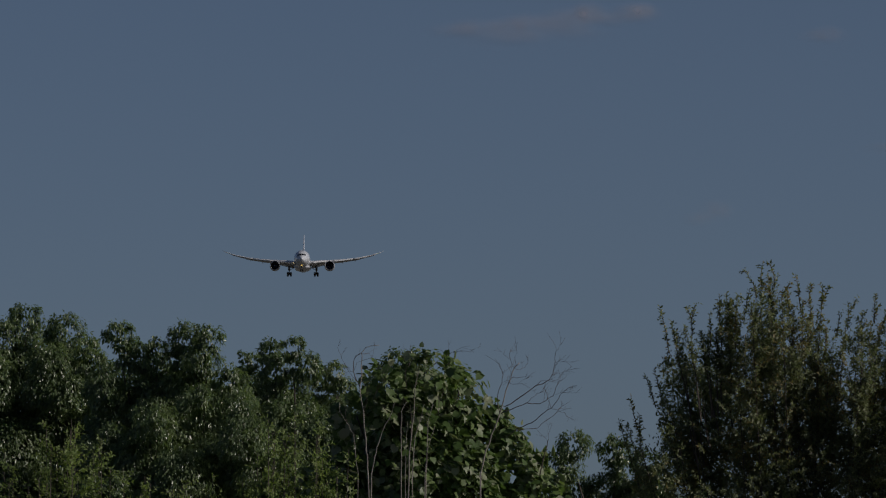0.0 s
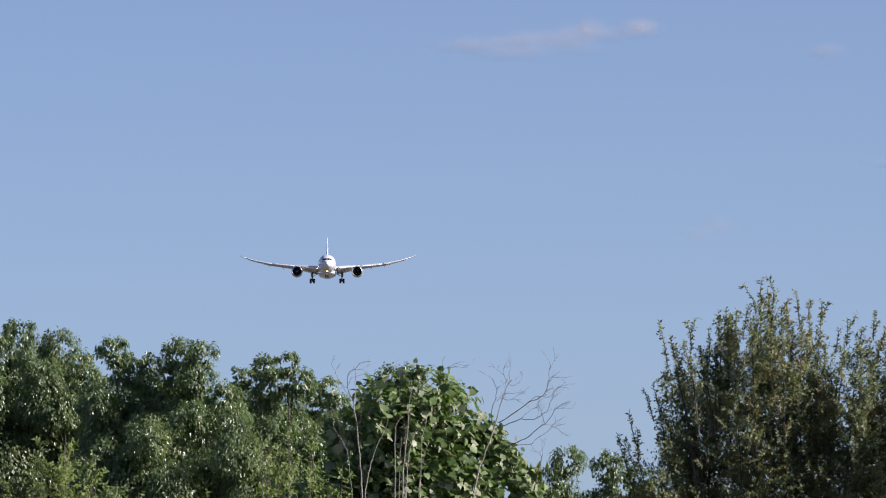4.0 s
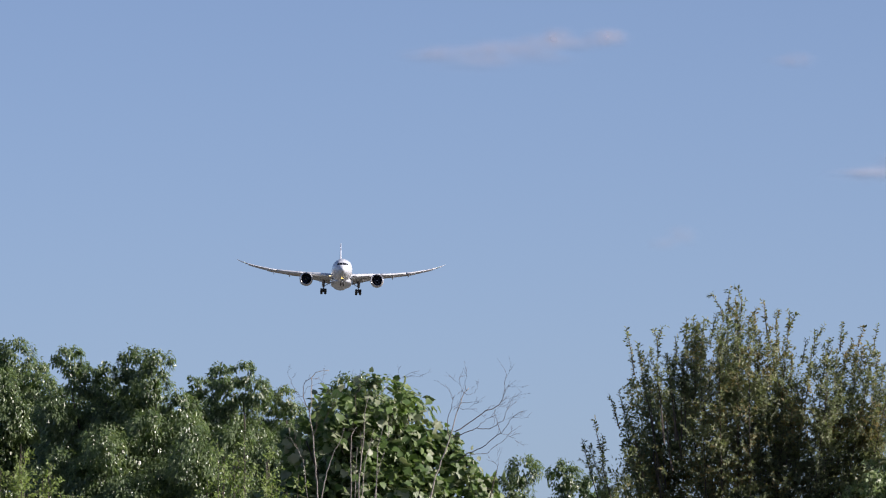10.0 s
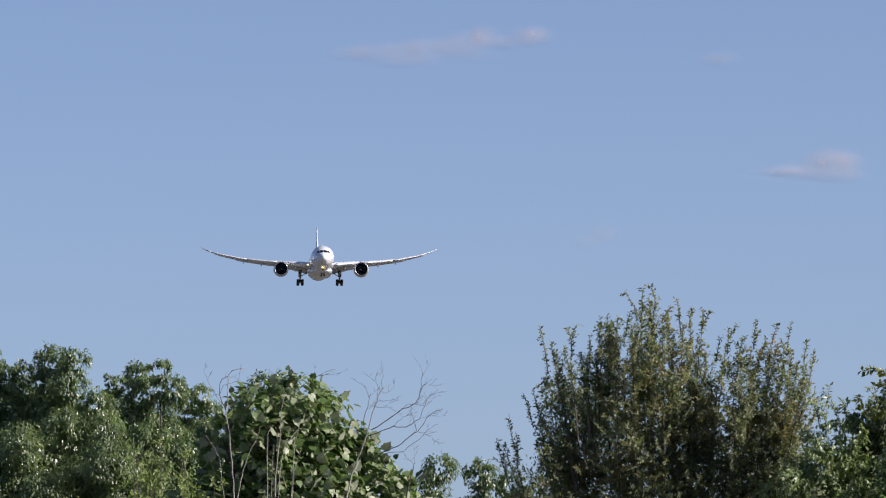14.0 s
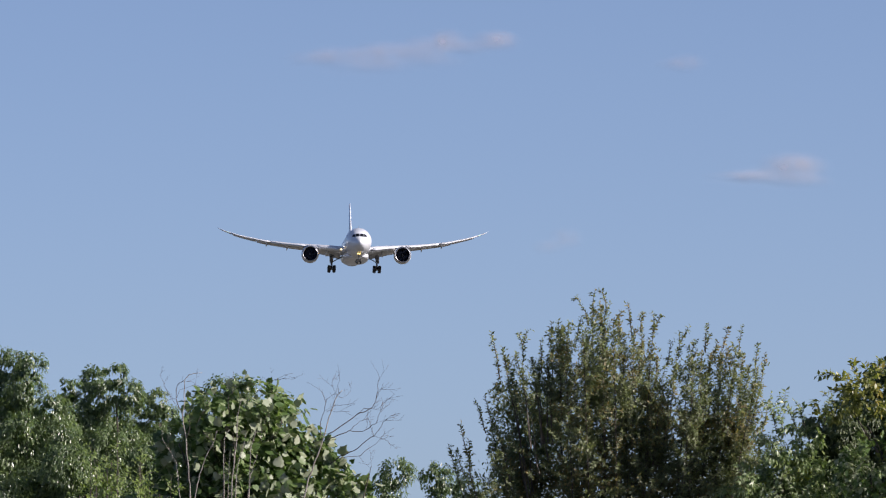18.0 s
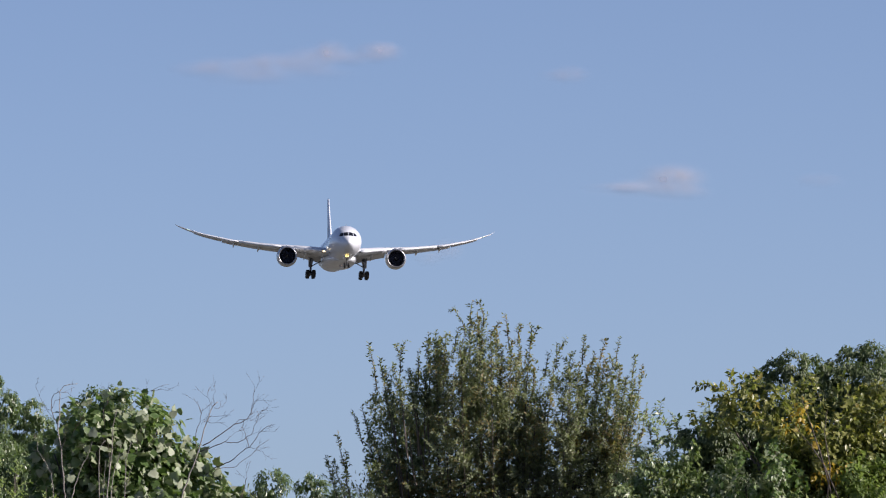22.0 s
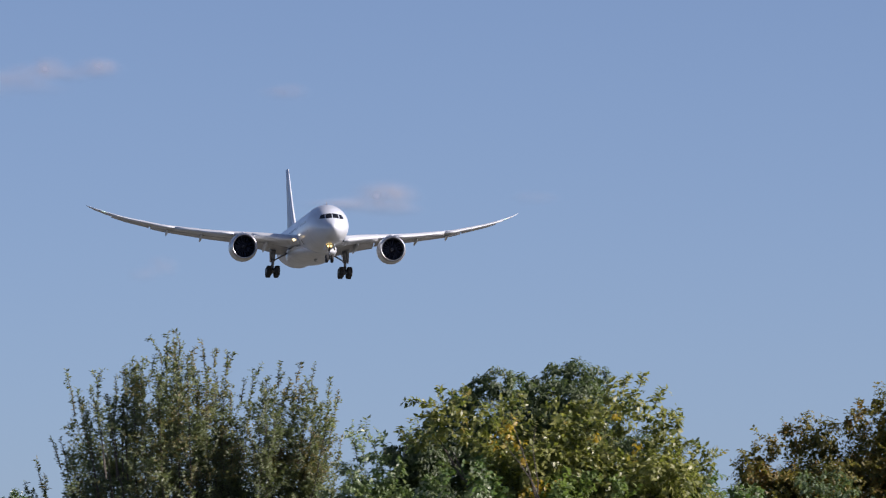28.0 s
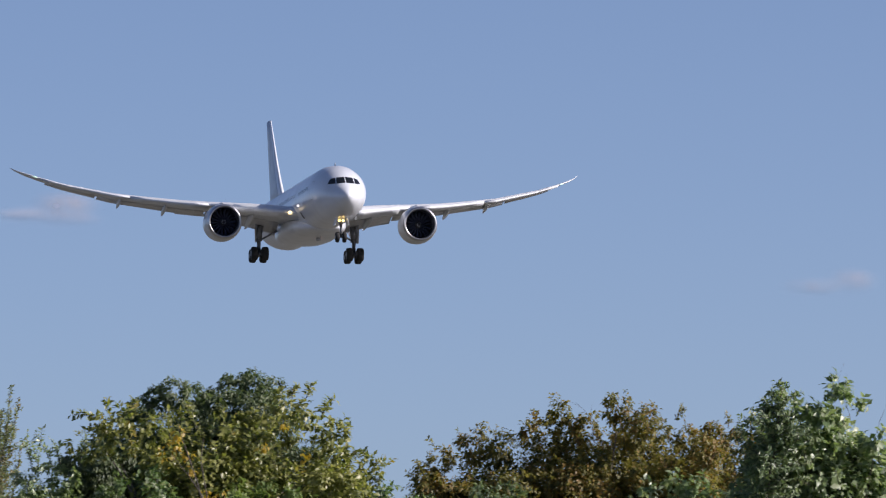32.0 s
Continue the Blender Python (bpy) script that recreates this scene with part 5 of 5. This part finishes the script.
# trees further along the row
lobed_tree("broadleaf_tree", "dark rounded evergreen, shade painted into its leaves, behind the yellowing tree", [(4.42, 5.04, 0.12), (4.50, 5.10, 0.14), (4.76, 5.22, 0.18), (5.22, 5.70, 0.15), (5.36, 5.78, 0.18), (5.55, 5.88, 0.2), (5.76, 5.82, 0.17), (6.00, 5.80, 0.17), (6.22, 5.95, 0.19), (6.42, 6.00, 0.21), (6.60, 5.90, 0.18), (6.75, 5.66, 0.2), (7.0, 5.2, 0.25), (7.28, 4.72, 0.22)], 82.0, 2.6, 0.9, **{**HEDGE, "mat": SHADED_EVERGREEN_LEAF})
yellow_tree = lobed_tree("yellowing_tree", "green broadleaf tree with patches of yellow autumn leaves",
                         [(4.72, 5.36, 0.11, 5.15), (4.93, 5.44, 0.15, 4.95), (5.15, 5.36, 0.18), (5.42, 5.40, 0.2), (5.70, 5.34, 0.2), (6.0, 5.46, 0.2), (6.28, 5.36, 0.2), (6.52, 5.62, 0.18), (6.72, 5.52, 0.16), (6.88, 5.44, 0.14), (6.98, 5.24, 0.15), (7.06, 5.06, 0.14), (7.16, 4.88, 0.14), (7.28, 4.74, 0.14), (7.42, 4.60, 0.14), (7.54, 4.50, 0.14)],
                         79.5, 2.6, 1.3, fill=False, ragged=0.5, single=280, single_mat=BROAD_LEAF_SINGLE, leaf=0.066, ratio=0.56, mat=BROAD_LEAF, density=450, droop=0.5, clump=0.24, sprigs=16,
                         tips=((4.76, 5.34, -1.0, 0.30, 0.30), (4.74, 5.28, -0.9, 0.0, 0.20), (4.80, 5.30, -0.2, 1.0, 0.24), (4.98, 5.36, 0.1, 1.0, 0.18), (5.65, 5.28, -0.5, 0.9, 0.26), (6.60, 5.56, 0.1, 1.0, 0.16), (6.74, 5.55, 0.5, 0.9, 0.18), (6.88, 5.34, 0.4, 0.9, 0.16), (6.92, 5.28, 0.9, 0.5, 0.10), (6.9, 5.4, 0.4, 0.9, 0.16), (7.1, 4.9, 0.8, 0.8, 0.2)))
lobed_tree("small_bush", "light green bush with upright leafy sprays between two trees", [(3.92, 4.66, 0.12), (4.06, 4.92, 0.10), (4.20, 4.90, 0.11), (4.32, 4.82, 0.12), (4.44, 4.56, 0.13), (4.62, 4.42, 0.13)], 79.1, 2.4, 0.6, leaf=0.052, ratio=0.5, mat=PALE_LEAF, density=950, clump=0.26, ragged=0.5, sprigs=14,
           tips=((4.16, 4.86, -0.35, 1.0, 0.36), (4.22, 4.88, -0.1, 1.0, 0.26), (4.02, 4.78, -0.2, 1.0, 0.3), (4.42, 4.86, 0.1, 1.0, 0.24), (3.95, 4.8, -0.1, 1.0, 0.36)))


lobed_tree("small_bush", "bright green leafy bush growing before the yellowing tree", [(4.66, 4.62, 0.12), (4.84, 4.76, 0.13), (5.04, 4.80, 0.14), (5.24, 4.70, 0.13), (5.42, 4.50, 0.12)], 78.4, 2.4, 0.5, leaf=0.062, ratio=0.6, mat=VINE_LEAF, density=420, clump=0.28, ragged=0.45, sprigs=10)
lobed_tree("small_bush", "yellow-green leafy bush at the foot of the yellowing tree", [(5.86, 4.56, 0.12), (6.02, 4.68, 0.13), (6.22, 4.74, 0.13), (6.44, 4.60, 0.13), (6.62, 4.48, 0.12)], 78.4, 2.4, 0.5, leaf=0.062, ratio=0.55, mat=WEED_LEAF, density=420, clump=0.28, ragged=0.45, sprigs=10)


def yellow_sprays():
    at = np.array(yellow_tree.location)
    hung = Shoots()
    for x, z, r in ((5.48, 5.22, 0.07), (5.42, 5.10, 0.08), (5.56, 5.02, 0.06), (5.62, 4.86, 0.05), (5.80, 4.56, 0.10), (5.64, 4.50, 0.08), (5.30, 5.02, 0.06), (5.92, 4.62, 0.05), (6.35, 5.1, 0.05), (6.75, 5.0, 0.05), (6.55, 5.3, 0.04)):
        p, d, f = lobe_leaves([(x * 0.985, 78.3, 1.6 + 0.985 * (z - 1.6), r)], 300, droop=0.7, jitter=0.5)
        hung.add(p - at, d, f)
    P, D, F = np.vstack(hung.P), np.vstack(hung.D), np.vstack(hung.F)
    L, W = sizes(len(P), 0.056, 0.6)
    tagged(part("yellow_leaves", leaf_mesh("yellow_leaves", P, D, F, L, W, FOLDED, YELLOW_LEAF), yellow_tree, "drooping yellow autumn leaves"), kind="stuff")


yellow_sprays()
for path in ([(5.78, 4.30), (5.66, 4.75), (5.54, 5.10), (5.46, 5.32)], [(5.84, 4.30), (5.70, 4.62), (5.58, 4.80), (5.40, 5.02)], [(5.72, 4.2), (5.76, 4.6), (5.70, 4.95), (5.73, 5.2)]):
    at = yellow_tree.location
    part("branch", mesh_from("branch", *tube([(x * 0.983 - at.x, 78.15 - at.y, 1.6 + 0.983 * (z - 1.6)) for x, z in path], [0.009, 0.006, 0.004, 0.002], 6), TWIG_BARK, True), yellow_tree, "bare brown branch among yellow leaves")
lobed_tree("small_bush", "low green bush in the gap between the trees", [(7.45, 4.92, 0.15), (7.66, 4.84, 0.16), (7.90, 4.82, 0.15), (8.10, 4.86, 0.14), (8.35, 4.72, 0.16)], 84.0, 2.4, 0.9, leaf=0.066, ratio=0.5, mat=VINE_LEAF, density=520, clump=0.28)
lobed_tree("small_bush", "low feathery blue-green bush before the russet tree", [(8.46, 4.69, 0.13), (8.68, 4.71, 0.14), (8.88, 4.61, 0.13)], 79.0, 2.4, 0.5, leaf=0.055, ratio=0.42, mat=FEATHER_LEAF, density=500, clump=0.26, ragged=0.5, sprigs=14)
lobed_tree("small_bush", "low bush of pale round leaves before the russet tree", [(10.17, 4.69, 0.13), (10.39, 4.79, 0.14), (10.61, 4.77, 0.14), (10.83, 4.67, 0.13)], 79.0, 2.4, 0.5, leaf=0.072, ratio=0.78, mat=PALE_LEAF, density=330, clump=0.3, ragged=0.4, sprigs=6)
russet_tree = lobed_tree("russet_tree", "tree with small olive and russet-brown autumn leaves",
                         [(8.64, 5.08, 0.16), (8.82, 5.38, 0.18), (9.1, 5.52, 0.2), (9.42, 5.56, 0.2), (9.75, 5.66, 0.18), (10.06, 5.86, 0.18), (10.35, 5.7, 0.2), (10.66, 5.93, 0.2), (10.95, 5.80, 0.2), (11.22, 5.70, 0.16), (11.52, 5.60, 0.15), (11.80, 5.64, 0.18)],
                         86.0, 2.6, 1.3, ragged=0.45, form=SMALL, leaf=0.050, ratio=0.52, mat=RUSSET_LEAF, density=1150, droop=0.8, clump=0.24, sprigs=14,
                         tips=((8.56, 5.06, -0.5, 0.9, 0.16), (9.78, 5.60, -0.1, 1.0, 0.2), (10.05, 5.75, 0.2, 1.0, 0.12), (10.62, 5.78, 0.1, 1.0, 0.16), (11.3, 5.68, 0.7, 0.6, 0.2), (9.2, 5.45, -0.2, 1.0, 0.2)))
pale_tree = lobed_tree("pale_leaved_tree", "tree of broad pale green leaves with a few yellow ones",
                       [(11.30, 5.0, 0.18), (11.48, 5.50, 0.16), (11.66, 5.48, 0.17), (11.86, 5.52, 0.17), (12.04, 5.70, 0.15), (12.22, 5.58, 0.16), (12.42, 5.36, 0.18), (12.62, 5.1, 0.2), (12.85, 4.9, 0.22)],
                       80.0, 2.6, 1.1, ragged=0.36, single=280, single_mat=PALE_LEAF_SINGLE, leaf=0.080, ratio=0.74, mat=PALE_LEAF, density=380, droop=0.45, clump=0.28, sprigs=10,
                       tips=((11.50, 5.50, 0.1, 1.0, 0.18), (11.66, 5.45, 0.1, 1.0, 0.2), (12.02, 5.60, 0.0, 1.0, 0.24), (12.12, 5.6, 0.3, 1.0, 0.2), (12.3, 5.45, 0.4, 1.0, 0.18)))


for tree, sticks in ((russet_tree, ((10.38, 5.94, 85.6), (10.72, 5.90, 85.6))), (pale_tree, ((12.21, 5.92, 79.8), (12.47, 5.62, 79.8)))):
    at = tree.location
    for x, z, y in sticks:
        pieces = []
        twigs((x - at.x + 0.02, y - at.y, z - 0.5), (-0.03, 0, 1), 0.5, 0.0035, 1, pieces, 0.3, 1.6, 0.5)
        part("dead_twig", mesh_from("dead_twig", *join(pieces), TWIG_BARK, True), tree, "thin bare dead twig")


def build_feather_tree():
    """A slim tree of feathery leaves; its leader bends in the wind, so it is a part that turns."""
    tree = tagged(new("feathery_sapling"), "slim blue-green sapling with feathery compound leaves bending in wind", "tree", "trees and bushes in the row")
    tree.location = (11.32, 79.3, 0)
    part("trunk", mesh_from("trunk", *tube([(0.0, 0, 0), (0.03, 0, 1.5), (-0.02, 0, 3.0), (0.0, 0, 4.45)], [0.05, 0.042, 0.032, 0.022], 8), BARK, True), tree)
    line = [np.array(p) for p in ((0, 0, 0), (-0.02, 0, 0.4), (-0.06, 0.0, 0.85), (-0.12, 0, 1.2), (-0.15, 0, 1.42))]
    leader = part("leader", mesh_from("leader", *tube(line, [0.022, 0.016, 0.011, 0.006, 0.002], 6), BARK, True), tree, "bending leafy leader", at=pose(0, 0, 4.42))
    crown = Shoots()
    zs = [p[2] for p in line]
    for k in range(84):
        z = 1.42 * rng.random() ** 0.8
        at = np.array([np.interp(z, zs, [p[0] for p in line]), 0, z])
        turn = rng.random() * 6.283
        way = np.array([math.cos(turn), 0.7 * math.sin(turn) - 0.15, 0.55 + 0.3 * rng.normal()])
        long = (0.10 + 0.34 * min(1.0, (1.45 - z) / 0.8)) * (0.6 + 0.5 * rng.random())
        pts = crown.shoot(at, way, long, 0.016, 0.003, 0.25, 0.35, flat=0.75)
        for q in pts[2:4]:
            crown.shoot(q, way + rng.normal(size=3) * 0.5, long * 0.45, 0.016, 0.002, 0.3, 0.35, flat=0.75)
    crown.crown(leader, 0.060, 0.42, FOLDED, FEATHER_LEAF, "foliage")
    return leader


feather_leader = build_feather_tree()


def build_weeds():
    weed = tagged(new("weed_thicket"), "tall pale yellow-green weeds in front of the trees", "weeds")
    weed.location = (-3.0, 66.0, 0)
    crown = Shoots()
    stalks = []
    for x, top in ((-4.30, 3.95), (-4.12, 4.10), (-4.02, 4.16), (-3.88, 4.02), (-3.74, 3.88), (-3.50, 3.76), (-3.2, 3.70), (-2.9, 3.72), (-2.62, 3.78), (-2.45, 4.06), (-2.32, 4.16), (-2.22, 4.24), (-2.08, 4.10), (-1.95, 3.92), (-1.75, 3.78), (-4.6, 3.9), (-4.9, 3.8)):
        for k in range(4):
            bx, by = x + 3.0 + rng.normal() * 0.05, rng.normal() * 0.2
            tip = np.array([bx + rng.normal() * 0.05, by, top - 0.16 * k * rng.random()])
            root = np.array([bx * 0.97, by, 0.0])
            stalks.append(tube([root, (root + tip) / 2, tip], [0.010, 0.008, 0.002], 4))
            for j in range(26):
                down = 1.1 * rng.random()
                at = tip + (root - tip) * down / tip[2]
                turn = rng.random() * 6.283
                crown.shoot(at, (math.cos(turn), math.sin(turn), 0.9 * rng.random()), 0.05 + 0.11 * min(1, down * 3 + 0.2) * rng.random(), 0.012, 0.0015, 0.3, 0.5)
    crown.crown(weed, 0.036, 0.55, SMALL, WEED_LEAF, "foliage")
    for v, f in stalks:
        part("stalk", mesh_from("stalk", v, f, TWIG_BARK), weed)


build_weeds()


# ---- clouds ----
def build_cloud(label, x, z, puffs, far=4400.0):
    cloud = tagged(new("cloud"), label, "cloud")
    cloud.matrix_basis = pose(x, far, z)
    for dx, dz, w, h, dense in puffs:
        bm = bmesh.new()
        bmesh.ops.create_uvsphere(bm, u_segments=24, v_segments=14, radius=1.0)
        bmesh.ops.delete(bm, geom=[v for v in bm.verts if v.co.y > 0.01], context="VERTS")
        me = bpy.data.meshes.new("puff")
        bm.to_mesh(me)
        bm.free()
        me.materials.append(CLOUD)
        me.shade_smooth()
        ob = part("puff", me, cloud, at=Matrix.LocRotScale((dx, 9.0 * len(cloud.children), dz), None, (w, 0.16 * w, h)))
        ob.color = (1, 1, 1, dense * 1.15)
    return cloud


clouds = [
    build_cloud("long thin pinkish white cloud streak", 9.5, 395.5, [(-60, -6, 20, 6, 0.12), (-44, -4, 24, 8, 0.22), (-18, -2, 26, 9.5, 0.30), (4, 1, 22, 10.5, 0.29), (17, 7, 15, 9, 0.38), (44, 8, 19, 8, 0.36), (30, 5, 20, 6, 0.16), (-28, -5, 36, 7, 0.14), (8, -2, 30, 6, 0.07)]),
    build_cloud("tiny faint cloud wisp", 160.0, 387.0, [(0, 0, 15, 7, 0.17), (-8, 0, 14, 5, 0.08)]),
    build_cloud("small soft white cloud", 216.5, 328.0, [(4, 1, 25, 11, 0.40), (-22, -4, 30, 5, 0.18), (-14, -3, 25, 7, 0.20), (9, 5, 14, 6, 0.16), (8, -4, 25, 6, 0.20), (12, 0, 14, 9, 0.12)]),
    build_cloud("faint pinkish cloud wisp", 91.0, 287.0, [(3, 2, 13, 8, 0.16), (-7, -2, 12, 6, 0.12)]),
    build_cloud("small soft cloud low in the sky", 649.0, 290.0, [(6, 0, 20, 9, 0.36), (-14, -3, 24, 7, 0.24)]),
    build_cloud("faint thin white cloud wisp", 298.0, 328.0, [(0, 0, 18, 6, 0.10)]),
]


# ---- what moves ----
PITCH = -0.5


lobed_tree("russet_tree", "low olive and russet-brown tree beside a pale-leaved tree", [(11.66, 5.50, 0.15), (11.86, 5.58, 0.17), (12.08, 5.60, 0.18), (12.32, 5.56, 0.18), (12.55, 5.40, 0.2)],
           86.6, 2.6, 1.0, ragged=0.45, form=SMALL, leaf=0.050, ratio=0.52, mat=RUSSET_LEAF, density=1150, droop=0.8, clump=0.24, sprigs=14, tips=((12.0, 5.64, 0.0, 1.0, 0.14), (12.2, 5.64, 0.2, 1.0, 0.16)))


def rock(tree, rows, degrees):
    at = tree.matrix_basis.translation.copy()
    walk(tree, [(t, pose(at.x, at.y, at.z, 0, push * degrees, 0)) for t, push in rows])


def motions():
    walk(airliner, [
        (0, pose(-93.81, 2889.4, 173.68, PITCH+0.00, 0.10, 1.00)),
        (1, pose(-88.76, 2823.7, 171.07, PITCH+0.00, 0.07, 1.13)),
        (2, pose(-84.10, 2757.9, 168.06, PITCH+0.20, 0.03, 1.27)),
        (3, pose(-79.45, 2692.2, 165.17, PITCH+0.40, 0.00, 1.40)),
        (4.5, pose(-72.44, 2593.6, 159.80, PITCH-0.33, -0.05, 1.60)),
        (6, pose(-65.46, 2495.0, 154.05, PITCH-1.05, -0.10, 1.80)),
        (7, pose(-60.99, 2429.3, 150.13, PITCH-0.50, 0.60, 1.85)),
        (8, pose(-56.38, 2363.6, 146.57, PITCH-0.10, 0.85, 1.90)),
        (9, pose(-51.71, 2297.8, 142.69, PITCH-1.00, 1.10, 1.95)),
        (10, pose(-46.64, 2232.1, 138.87, PITCH-1.30, 1.40, 2.00)),
        (11, pose(-41.40, 2166.4, 135.11, PITCH-1.00, 1.30, 2.17)),
        (12, pose(-35.87, 2100.6, 131.91, PITCH-0.35, 0.30, 2.33)),
        (13, pose(-30.30, 2034.9, 128.51, PITCH-0.90, 0.20, 2.50)),
        (14.5, pose(-22.61, 1936.3, 123.76, PITCH-0.96, 0.26, 2.50)),
        (15.5, pose(-17.56, 1870.6, 120.93, PITCH-1.00, 0.30, 2.50)),
        (16, pose(-14.91, 1837.7, 119.55, PITCH-1.05, -0.10, 2.50)),
        (16.5, pose(-12.41, 1804.9, 118.06, PITCH-0.57, -0.40, 2.50)),
        (17, pose(-9.90, 1772.0, 116.47, PITCH-0.10, 0.00, 2.50)),
        (17.5, pose(-7.21, 1739.1, 114.82, PITCH-0.05, 0.90, 2.50)),
        (18, pose(-4.49, 1706.3, 113.09, PITCH+0.00, 0.60, 2.50)),
        (18.5, pose(-2.01, 1673.4, 111.46, PITCH+0.17, 0.45, 2.62)),
        (19, pose(0.50, 1640.5, 109.85, PITCH+0.35, 0.80, 2.73)),
        (19.5, pose(3.14, 1607.7, 108.04, PITCH+0.73, 1.80, 2.85)),
        (20, pose(5.77, 1574.8, 106.11, PITCH+1.10, 1.60, 2.97)),
        (20.5, pose(8.55, 1541.9, 104.24, PITCH+1.00, 1.50, 3.08)),
        (21, pose(11.34, 1509.1, 102.32, PITCH+0.90, 1.20, 3.20)),
        (21.5, pose(14.12, 1476.2, 100.16, PITCH+0.35, 1.50, 3.29)),
        (22, pose(16.93, 1443.3, 98.06, PITCH-0.20, 1.10, 3.38)),
        (22.5, pose(19.75, 1410.5, 96.12, PITCH-0.05, 0.75, 3.46)),
        (23, pose(22.46, 1377.6, 94.26, PITCH+0.10, 0.70, 3.55)),
        (23.5, pose(25.01, 1344.8, 92.61, PITCH+0.15, 0.40, 3.64)),
        (24, pose(27.58, 1311.9, 90.87, PITCH+0.20, 0.20, 3.73)),
        (24.5, pose(30.33, 1279.0, 89.10, PITCH+0.10, 0.20, 3.81)),
        (25, pose(33.05, 1246.2, 87.31, PITCH+0.00, 0.65, 3.90)),
        (25.5, pose(35.76, 1213.3, 85.37, PITCH+0.00, 1.00, 3.87)),
        (26.5, pose(41.19, 1147.6, 81.77, PITCH+0.00, 0.75, 3.80)),
        (27.5, pose(46.62, 1081.8, 78.13, PITCH-0.07, 0.50, 3.73)),
        (28, pose(49.33, 1049.0, 76.27, PITCH-0.15, 0.55, 3.70)),
        (28.5, pose(52.09, 1016.1, 74.31, PITCH-0.17, 0.70, 3.62)),
        (29, pose(55.01, 983.2, 72.29, PITCH-0.20, 0.45, 3.54)),
        (29.5, pose(57.89, 950.4, 70.33, PITCH-0.40, -0.60, 3.46)),
        (30, pose(60.53, 917.5, 68.49, PITCH-0.60, -1.35, 3.38)),
        (30.5, pose(63.15, 884.6, 66.89, PITCH-0.70, -1.10, 3.29)),
        (31, pose(65.79, 851.8, 65.33, PITCH-0.80, -0.55, 3.21)),
        (31.5, pose(68.32, 818.9, 63.75, PITCH-0.40, 0.10, 3.13)),
        (32, pose(70.83, 786.1, 62.18, PITCH+0.00, 0.10, 3.05)),
    ])
    for fan in fans:
        at = fan.matrix_basis.translation.copy()
        walk(fan, [(t, pose(at.x, at.y, at.z, 0, 80.0 * 2 * t, 0)) for t in (0.5 * k for k in range(65))])
    # the beacon looks aft but for its flashes
    rows = [(0, pose(0, 21.6, -3.55, 0, 0, 170))]
    for flash in (13, 16, 19, 23, 30):
        rows += [(flash + dt, pose(0, 21.6, -3.55, 0, 0, turn)) for dt, turn in ((-0.4, 170), (-0.2, 85), (0, 0), (0.2, 85), (0.4, 170))]
    walk(beacon, rows + [(32, pose(0, 21.6, -3.55, 0, 0, 170))])
    # the bushier crowns lean a little in the wind
    at = olive_tree.matrix_basis.translation.copy()
    walk(olive_tree, [(t, pose(at.x, at.y, at.z, back, side, 0)) for t, side, back in ((0, -0.83, 0), (3, -0.52, 0), (6, 0.10, 0), (8, 0.21, 0), (9, 0.42, 0), (10, 0.83, 0), (11, 0.26, 0), (12, -0.26, 0), (13, 0.42, 0), (16, 0.62, 0), (17, 0.26, 0), (19, 0.00, 0), (21, 0.21, 0), (22, 0.21, 0), (23, 0.00, 0), (24, -0.88, 0), (25, -0.42, 0), (28, -0.50, -8), (30, -0.50, -8), (31, 0.0, -6), (32, 0.0, -6))])
    # gusts lift the vine's leaves and show their pale undersides
    for k, leaf in enumerate(vine_leaves):
        at = leaf.matrix_basis.copy()
        sheltered = at.translation.z > 5.1 or at.translation.x < -0.1
        if k % 9 == 4 or (sheltered and k % 2):
            continue
        size = leaf.scale.copy()
        turn = 100.0 + 11.0 * (k % 6)
        rest = Matrix.LocRotScale(at.translation, at.to_quaternion(), None)
        late = 0.4 * (k % 7) - 1.2
        walk(leaf, [(t, rest @ Matrix.Rotation(radians(-turn * lift), 4, "Y")) for t, lift in ((0, 0), (9 + late, 0.05), (13 + late, 0.35), (16 + late, 0.75), (18 + late, 0.65), (20 + late, 0.95), (22 + late, 0.85), (24 + late, 1.1), (27 + late, 1.0), (32, 0.8))])
        leaf.scale = size
    rock(yellow_tree, ((0, 0), (19, 0), (22, 5), (24, -8), (25, 0), (28, 12), (29, -6), (30, 11), (31, 0), (32, -6)), 0.045)
    rock(pale_tree, ((0, -0.6), (29, -0.8), (30, -0.9), (31, -0.6), (31.5, 0.6), (31.8, 1.3), (32, 1.1)), 1.0)
    walk(feather_leader, [(t, pose(0, 0, 4.42 - max(0.03, 0.03 + 0.09 * (t - 31)) * (t > 30.4), 0, lean, 0)) for t, lean in ((0, -10), (16, -12), (28, -13), (30, -13.5), (30.5, -11.5), (31, -3.5), (31.25, 0.0), (31.5, 4.0), (31.75, 10.5), (32, 16))])
    for cloud, before, after in zip(clouds, (-10, -10, -2, -6, -10, -4), (26, 26, 17, 20, 26, 24)):
        at = cloud.matrix_basis.translation.copy()
        walk(cloud, [(0, pose(at.x + before, at.y, at.z)), (32, pose(at.x + after, at.y, at.z))])


motions()
